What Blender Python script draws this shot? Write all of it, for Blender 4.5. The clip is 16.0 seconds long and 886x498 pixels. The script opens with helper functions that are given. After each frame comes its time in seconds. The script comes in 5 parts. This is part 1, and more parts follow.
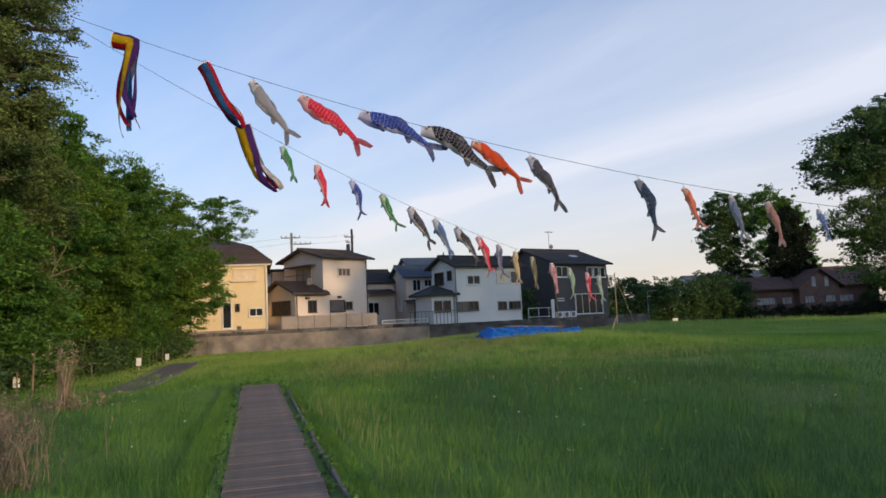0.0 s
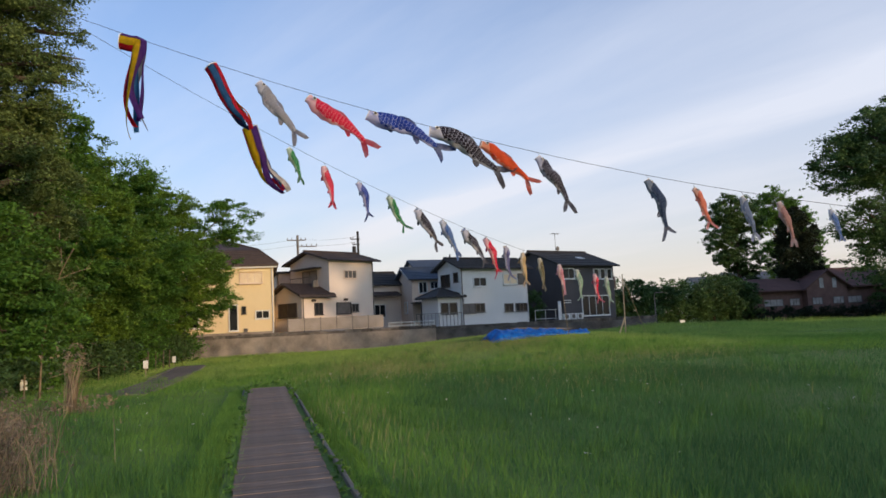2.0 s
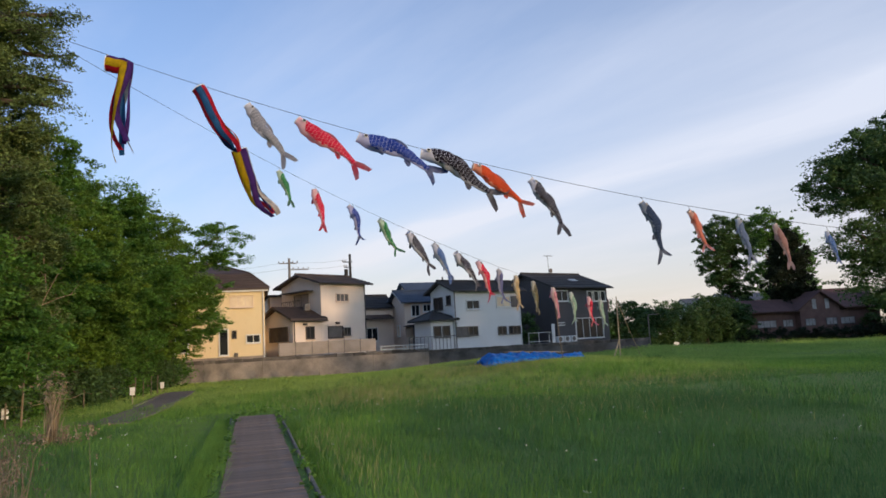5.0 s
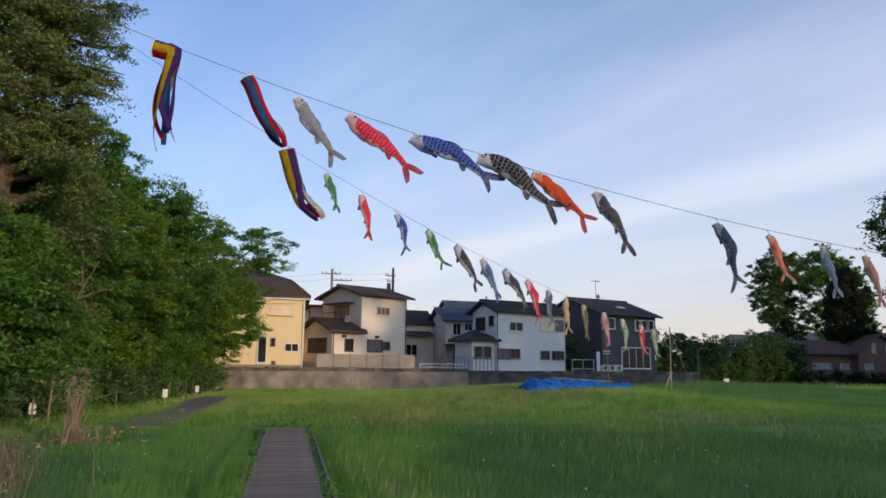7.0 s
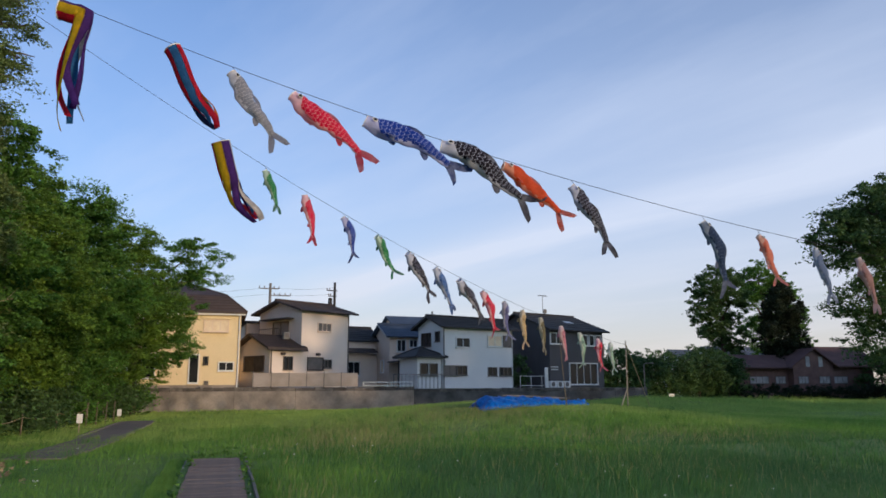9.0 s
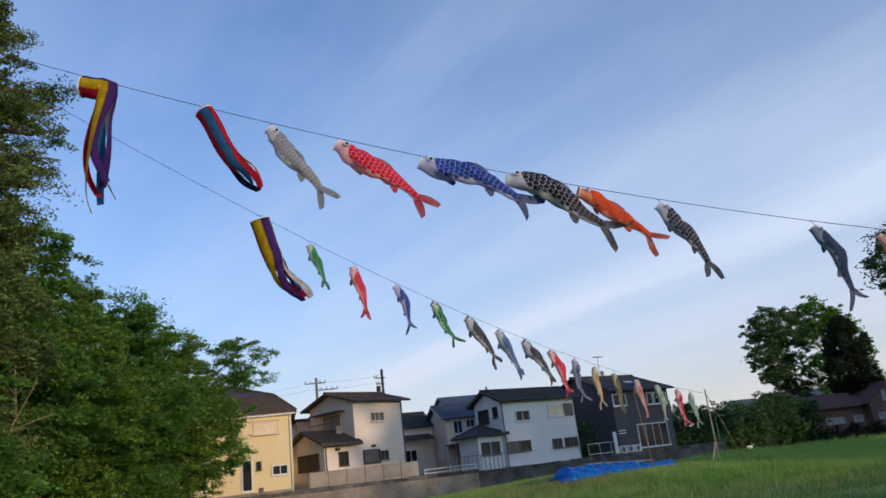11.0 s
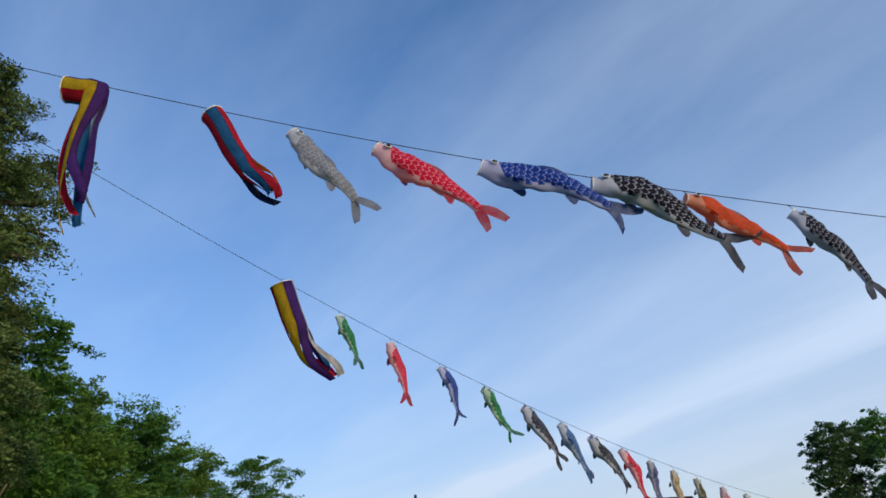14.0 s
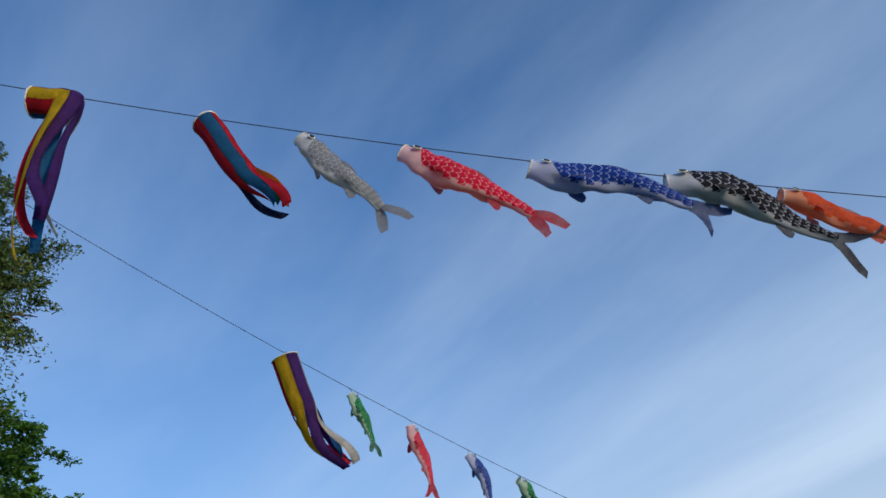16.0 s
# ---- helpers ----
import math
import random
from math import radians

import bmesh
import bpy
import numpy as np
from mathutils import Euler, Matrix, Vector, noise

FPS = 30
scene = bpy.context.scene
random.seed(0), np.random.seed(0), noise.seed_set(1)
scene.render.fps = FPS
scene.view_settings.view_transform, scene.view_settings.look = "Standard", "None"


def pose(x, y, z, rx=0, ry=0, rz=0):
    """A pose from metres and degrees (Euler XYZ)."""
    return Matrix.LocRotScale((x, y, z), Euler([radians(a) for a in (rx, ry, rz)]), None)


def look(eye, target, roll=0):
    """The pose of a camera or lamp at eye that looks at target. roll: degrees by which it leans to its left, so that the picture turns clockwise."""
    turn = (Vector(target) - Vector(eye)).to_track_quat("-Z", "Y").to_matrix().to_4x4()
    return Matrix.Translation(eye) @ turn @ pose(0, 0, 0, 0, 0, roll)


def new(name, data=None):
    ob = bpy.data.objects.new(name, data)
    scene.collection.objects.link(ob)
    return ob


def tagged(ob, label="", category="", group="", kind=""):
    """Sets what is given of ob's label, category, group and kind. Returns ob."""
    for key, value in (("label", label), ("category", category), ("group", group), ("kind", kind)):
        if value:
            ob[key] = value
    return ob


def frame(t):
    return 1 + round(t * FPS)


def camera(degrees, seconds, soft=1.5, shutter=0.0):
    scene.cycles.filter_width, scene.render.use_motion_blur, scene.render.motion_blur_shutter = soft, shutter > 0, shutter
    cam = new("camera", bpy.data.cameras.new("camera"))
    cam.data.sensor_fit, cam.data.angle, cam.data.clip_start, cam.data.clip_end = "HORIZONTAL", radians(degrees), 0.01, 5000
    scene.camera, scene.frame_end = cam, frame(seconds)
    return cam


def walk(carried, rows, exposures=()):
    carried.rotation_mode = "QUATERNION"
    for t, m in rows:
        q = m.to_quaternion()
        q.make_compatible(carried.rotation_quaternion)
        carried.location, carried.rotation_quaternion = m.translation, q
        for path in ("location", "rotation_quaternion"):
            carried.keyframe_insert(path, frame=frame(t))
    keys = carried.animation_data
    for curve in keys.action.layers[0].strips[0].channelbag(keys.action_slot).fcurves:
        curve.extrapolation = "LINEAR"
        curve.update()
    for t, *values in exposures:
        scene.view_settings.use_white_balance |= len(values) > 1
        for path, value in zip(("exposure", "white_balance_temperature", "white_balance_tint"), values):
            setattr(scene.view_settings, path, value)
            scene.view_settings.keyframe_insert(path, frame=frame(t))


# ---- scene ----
cam = camera(63.0, 16.0, soft=1.65)
PATH = [
    (0, (-0.176, 0.507, 1.651), (0.338, 2.43, 1.849), -2.8),
    (0.5, (-0.227, 0.599, 1.626), (0.282, 2.525, 1.802), -3.1),
    (1, (-0.224, 0.632, 1.634), (0.277, 2.56, 1.809), -3.3),
    (1.5, (-0.232, 0.614, 1.637), (0.263, 2.543, 1.827), -3.1),
    (2, (-0.226, 0.662, 1.641), (0.274, 2.588, 1.846), -2.9),
    (2.5, (-0.233, 0.662, 1.644), (0.277, 2.583, 1.864), -2.9),
    (3, (-0.215, 0.62, 1.656), (0.3, 2.539, 1.887), -3.0),
    (3.5, (-0.169, 0.552, 1.639), (0.345, 2.47, 1.876), -3.2),
    (4, (-0.208, 0.656, 1.656), (0.308, 2.574, 1.889), -3.5),
    (6.3, (0.02, 1.636, 1.781), (0.491, 3.553, 2.107), -1.1),
    (6.5, (0.01, 1.786, 1.758), (0.444, 3.711, 2.084), -0.7),
    (7, (0.022, 2.35, 1.724), (0.425, 4.283, 2.045), 0.5),
    (7.5, (0.158, 2.819, 1.728), (0.621, 4.73, 2.092), 0.1),
    (8, (0.138, 3.304, 1.697), (0.661, 5.188, 2.119), -0.4),
    (8.5, (0.201, 3.945, 1.669), (0.795, 5.812, 2.068), -0.9),
    (9, (0.105, 4.591, 1.713), (0.666, 6.475, 2.082), -0.2),
    (9.5, (0.056, 5.093, 1.669), (0.62, 6.964, 2.096), -2.9),
    (10, (-0.174, 5.485, 1.566), (0.321, 7.352, 2.085), -5.2),
    (10.2, (-0.254, 5.674, 1.583), (0.235, 7.532, 2.136), -6.4),
    (12.3, (-0.124, 8.199, 1.38), (0.345, 10.039, 2.007), -7.2),
    (12.5, (-0.097, 8.427, 1.374), (0.369, 10.258, 2.028), -7.5),
    (13, (-0.097, 9.088, 1.321), (0.341, 10.898, 2.05), -8.0),
    (13.5, (-0.149, 9.672, 1.227), (0.245, 11.458, 2.036), -7.0),
    (14, (-0.177, 10.117, 1.207), (0.242, 11.844, 2.126), -8.1),
    (14.5, (-0.085, 10.757, 1.309), (0.372, 12.438, 2.291), -8.7),
    (15, (-0.136, 11.352, 1.267), (0.374, 13.016, 2.252), -10.1),
    (15.5, (-0.148, 11.872, 1.231), (0.327, 13.538, 2.229), -9.6),
    (16, (-0.372, 12.559, 1.246), (0.068, 14.107, 2.434), -11.6),
]
walk(cam, [(t, look(eye, aim, lean)) for t, eye, aim, lean in PATH],
     exposures=[(0.0, 0.44, 7000, 10), (4.0, 0.44, 6950, 10), (7.0, 0.39, 6600, 10), (8.0, 0.33, 6450, 9), (8.5, 0.25, 6350, 9), (9.0, 0.30, 6350, 9), (12.5, 0.28, 6050, 5), (14.5, 0.21, 5880, 2), (16.0, 0.13, 5780, 0)])

# ---- light: evening sky, low sun behind the viewer and to the right ----
SUN_EL, SUN_AZ = 7.0, 150.0          # azimuth clockwise from +y
world = bpy.data.worlds.new("world")
scene.world = world
world.use_nodes = True
wt = world.node_tree
wn, wl = wt.nodes, wt.links
wn.clear()


def wnode(kind, **inputs):
    n = wn.new(kind)
    for k, v in inputs.items():
        n.inputs[int(k[1:])].default_value = v
    return n


def wmath(op, a, b=None, clamp=False):
    n = wn.new("ShaderNodeMath")
    n.operation, n.use_clamp = op, clamp
    for i, v in enumerate((a, b)):
        if v is None:
            continue
        if isinstance(v, (int, float)):
            n.inputs[i].default_value = v
        else:
            wl.new(v, n.inputs[i])
    return n.outputs[0]


sky = wn.new("ShaderNodeTexSky")
sky.sky_type, sky.sun_disc = "NISHITA", False
sky.sun_elevation, sky.sun_rotation = radians(SUN_EL), radians(SUN_AZ)
sky.air_density, sky.dust_density, sky.ozone_density, sky.altitude = 1.0, 1.2, 2.5, 50
tc = wn.new("ShaderNodeTexCoord")
sep = wn.new("ShaderNodeSeparateXYZ")
wl.new(tc.outputs["Generated"], sep.inputs[0])
zz = wmath("ADD", wmath("MAXIMUM", sep.outputs[2], 0.0), 0.1)
px, py = wmath("DIVIDE", sep.outputs[0], zz), wmath("DIVIDE", sep.outputs[1], zz)
across = wmath("ADD", wmath("MULTIPLY", px, 0.9), wmath("MULTIPLY", py, 0.44))
along = wmath("SUBTRACT", wmath("MULTIPLY", px, 0.44), wmath("MULTIPLY", py, 0.9))
comb = wn.new("ShaderNodeCombineXYZ")
wl.new(wmath("MULTIPLY", across, 1.2), comb.inputs[0])
wl.new(wmath("MULTIPLY", along, 0.4), comb.inputs[1])
streak = wn.new("ShaderNodeTexNoise")
wl.new(comb.outputs[0], streak.inputs["Vector"])
streak.inputs["Scale"].default_value, streak.inputs["Detail"].default_value = 1.3, 7.0
streak.inputs["Roughness"].default_value = 0.56
streak.inputs["Distortion"].default_value = 0.25
# long bank of thin cloud: across = 2.45, fading to high haze beyond it
bank = wmath("POWER", 2.718, wmath("MULTIPLY", wmath("POWER", wmath("DIVIDE", wmath("SUBTRACT", across, 2.5), 0.22), 2.0), -1.0))
veil = wmath("MULTIPLY", wmath("DIVIDE", wmath("SUBTRACT", across, 0.6), 2.6, True), 0.46)
wisps = wmath("MULTIPLY", wmath("SUBTRACT", streak.outputs[0], 0.45, True), 0.85)
mist = wmath("POWER", wmath("SUBTRACT", 1.0, wmath("MAXIMUM", sep.outputs[2], 0.0), True), 7.2)
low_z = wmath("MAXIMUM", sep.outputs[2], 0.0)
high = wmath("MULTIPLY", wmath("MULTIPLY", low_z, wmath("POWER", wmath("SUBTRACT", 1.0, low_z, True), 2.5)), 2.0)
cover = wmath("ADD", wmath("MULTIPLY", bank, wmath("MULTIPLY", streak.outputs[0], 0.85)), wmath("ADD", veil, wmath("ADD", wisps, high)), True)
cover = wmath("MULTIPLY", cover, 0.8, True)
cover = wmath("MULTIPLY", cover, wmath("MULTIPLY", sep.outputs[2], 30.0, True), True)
gain = wn.new("ShaderNodeMix")
gain.data_type, gain.blend_type = "RGBA", "MULTIPLY"
gain.inputs[0].default_value = 1.0
wl.new(sky.outputs[0], gain.inputs[6])
gain.inputs[7].default_value = (0.90, 1.14, 1.54, 1)
mixh = wn.new("ShaderNodeMix")
mixh.data_type = "RGBA"
wl.new(wmath("MULTIPLY", mist, 0.80), mixh.inputs[0])
mixh.inputs[7].default_value = (4.6, 3.9, 3.4, 1)
mixc = wn.new("ShaderNodeMix")
mixc.data_type = "RGBA"
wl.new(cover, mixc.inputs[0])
wl.new(gain.outputs[2], mixc.inputs[6])
wl.new(mixc.outputs[2], mixh.inputs[6])
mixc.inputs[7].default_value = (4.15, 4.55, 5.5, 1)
bg = wn.new("ShaderNodeBackground")
bg.inputs[1].default_value = 0.15
wl.new(mixh.outputs[2], bg.inputs[0])
wout = wn.new("ShaderNodeOutputWorld")
wl.new(bg.outputs[0], wout.inputs[0])

sun = bpy.data.lights.new("sun", "SUN")
sun.energy, sun.angle, sun.color = 2.0, radians(1.5), (1.0, 0.72, 0.45)
sun_ob = new("sun", sun)
sd = Vector((math.sin(radians(SUN_AZ)) * math.cos(radians(SUN_EL)), math.cos(radians(SUN_AZ)) * math.cos(radians(SUN_EL)), math.sin(radians(SUN_EL))))
sun_ob.matrix_world = look(sd * 100, (0, 0, 0))

# ---- materials ----
rng = np.random.default_rng(7)


def mat(name, color, rough=0.8, spots=None, scale=3.0, fine=40.0, amount=0.35, bump=0.2, metal=0.0, island=0.0, through_light=0.0, spec=0.3, obj_rand=0.0):
    """Principled material whose colour varies at two scales, with fine relief."""
    m = bpy.data.materials.new(name)
    m.use_nodes = True
    nt = m.node_tree
    n, l = nt.nodes, nt.links
    b = n["Principled BSDF"]
    b.inputs["Roughness"].default_value, b.inputs["Metallic"].default_value = rough, metal
    b.inputs["Specular IOR Level"].default_value = spec
    t = n.new("ShaderNodeTexCoord")
    big, small = n.new("ShaderNodeTexNoise"), n.new("ShaderNodeTexNoise")
    for k, s in ((big, scale), (small, fine)):
        l.new(t.outputs["Object"], k.inputs["Vector"])
        k.inputs["Scale"].default_value, k.inputs["Detail"].default_value = s, 4
    ramp = n.new("ShaderNodeValToRGB")
    c2 = spots or tuple(c * 0.6 for c in color)
    ramp.color_ramp.elements[0].color, ramp.color_ramp.elements[1].color = (*c2, 1), (*color, 1)
    ramp.color_ramp.elements[0].position, ramp.color_ramp.elements[1].position = 0.5 - amount / 2, 0.5 + amount / 2 - 0.05
    l.new(big.outputs[0], ramp.inputs[0])
    hsv = n.new("ShaderNodeHueSaturation")
    mr = n.new("ShaderNodeMapRange")
    mr.inputs[1].default_value, mr.inputs[2].default_value, mr.inputs[3].default_value, mr.inputs[4].default_value = 0.3, 0.7, 0.88, 1.12
    l.new(small.outputs[0], mr.inputs[0])
    val = mr.outputs[0]
    for kind, strength in (("ShaderNodeNewGeometry", island), ("ShaderNodeObjectInfo", obj_rand)):
        if strength:
            g = n.new(kind)
            r2 = n.new("ShaderNodeMapRange")
            r2.inputs[3].default_value, r2.inputs[4].default_value = 1 - strength, 1 + strength
            l.new(g.outputs["Random Per Island" if kind.endswith("Geometry") else "Random"], r2.inputs[0])
            mu = n.new("ShaderNodeMath")
            mu.operation = "MULTIPLY"
            l.new(val, mu.inputs[0])
            l.new(r2.outputs[0], mu.inputs[1])
            val = mu.outputs[0]
    l.new(val, hsv.inputs["Value"])
    l.new(ramp.outputs[0], hsv.inputs["Color"])
    l.new(hsv.outputs[0], b.inputs["Base Color"])
    if bump:
        bp = n.new("ShaderNodeBump")
        bp.inputs["Strength"].default_value, bp.inputs["Distance"].default_value = bump, 0.02
        l.new(small.outputs[0], bp.inputs["Height"])
        l.new(bp.outputs[0], b.inputs["Normal"])
    if through_light:
        tr, mx = n.new("ShaderNodeBsdfTranslucent"), n.new("ShaderNodeMixShader")
        l.new(hsv.outputs[0], tr.inputs[0])
        mx.inputs[0].default_value = through_light
        l.new(b.outputs[0], mx.inputs[1])
        l.new(tr.outputs[0], mx.inputs[2])
        l.new(mx.outputs[0], n["Material Output"].inputs[0])
    return m


def glass_mat():
    m = bpy.data.materials.new("window_glass")
    m.use_nodes = True
    b = m.node_tree.nodes["Principled BSDF"]
    b.inputs["Base Color"].default_value = (0.012, 0.014, 0.017, 1)
    b.inputs["Roughness"].default_value = 0.08
    b.inputs["Specular IOR Level"].default_value = 0.22
    return m


def cloth_mat(name, back, line, belly, scales=True, soft=0.45):
    """Dyed carp cloth: scale net on the back, pale belly, pale mouth; u runs along the body in metres, v round it from 0 to 1 (belly at 0)."""
    m = bpy.data.materials.new(name)
    m.use_nodes = True
    nt = m.node_tree
    n, l = nt.nodes, nt.links
    b = n["Principled BSDF"]
    b.inputs["Roughness"].default_value = 0.75
    b.inputs["Specular IOR Level"].default_value = 0.2

    def mth(op, a, c=None, clamp=False):
        k = n.new("ShaderNodeMath")
        k.operation, k.use_clamp = op, clamp
        for i, v in enumerate((a, c)):
            if v is None:
                continue
            if isinstance(v, (int, float)):
                k.inputs[i].default_value = v
            else:
                l.new(v, k.inputs[i])
        return k.outputs[0]

    uv = n.new("ShaderNodeUVMap")
    s = n.new("ShaderNodeSeparateXYZ")
    l.new(uv.outputs[0], s.inputs[0])
    u, v = s.outputs[0], s.outputs[1]
    row = mth("MULTIPLY", u, 24.0)
    col = mth("ADD", mth("MULTIPLY", v, 14.0), mth("MULTIPLY", mth("FLOOR", row), 0.5))
    fx = mth("SUBTRACT", mth("FRACT", col), 0.5)
    fy = mth("FRACT", row)
    # each scale is a tongue with a pale rim
    edge = mth("ADD", mth("MULTIPLY", mth("POWER", mth("ABSOLUTE", fx), 2.0), 2.4), fy)
    rim = mth("LESS_THAN", mth("ABSOLUTE", mth("SUBTRACT", edge, 0.88)), 0.08)
    if not scales:
        rim = mth("MULTIPLY", rim, 0.25)
    body = n.new("ShaderNodeMix")
    body.data_type = "RGBA"
    l.new(rim, body.inputs[0])
    body.inputs[6].default_value, body.inputs[7].default_value = (*back, 1), (*line, 1)
    away = mth("ABSOLUTE", mth("SUBTRACT", v, 0.5))
    low = mth("GREATER_THAN", mth("ADD", away, mth("MULTIPLY", fx, 0.05)), 0.37)
    mouth = mth("LESS_THAN", mth("SUBTRACT", u, mth("MULTIPLY", away, 0.30)), 0.05)
    pale = mth("MAXIMUM", low, mouth)
    out = n.new("ShaderNodeMix")
    out.data_type = "RGBA"
    l.new(pale, out.inputs[0])
    l.new(body.outputs[2], out.inputs[6])
    out.inputs[7].default_value = (*belly, 1)
    ns = n.new("ShaderNodeTexNoise")
    ns.inputs["Scale"].default_value = 7
    t = n.new("ShaderNodeTexCoord")
    l.new(t.outputs["Object"], ns.inputs["Vector"])
    hsv = n.new("ShaderNodeHueSaturation")
    l.new(mth("ADD", mth("MULTIPLY", ns.outputs[0], 0.5), 0.75), hsv.inputs["Value"])
    l.new(out.outputs[2], hsv.inputs["Color"])
    l.new(hsv.outputs[0], b.inputs["Base Color"])
    tr, mx = n.new("ShaderNodeBsdfTranslucent"), n.new("ShaderNodeMixShader")
    l.new(hsv.outputs[0], tr.inputs[0])
    mx.inputs[0].default_value = soft
    l.new(b.outputs[0], mx.inputs[1])
    l.new(tr.outputs[0], mx.inputs[2])
    l.new(mx.outputs[0], n["Material Output"].inputs[0])
    return m


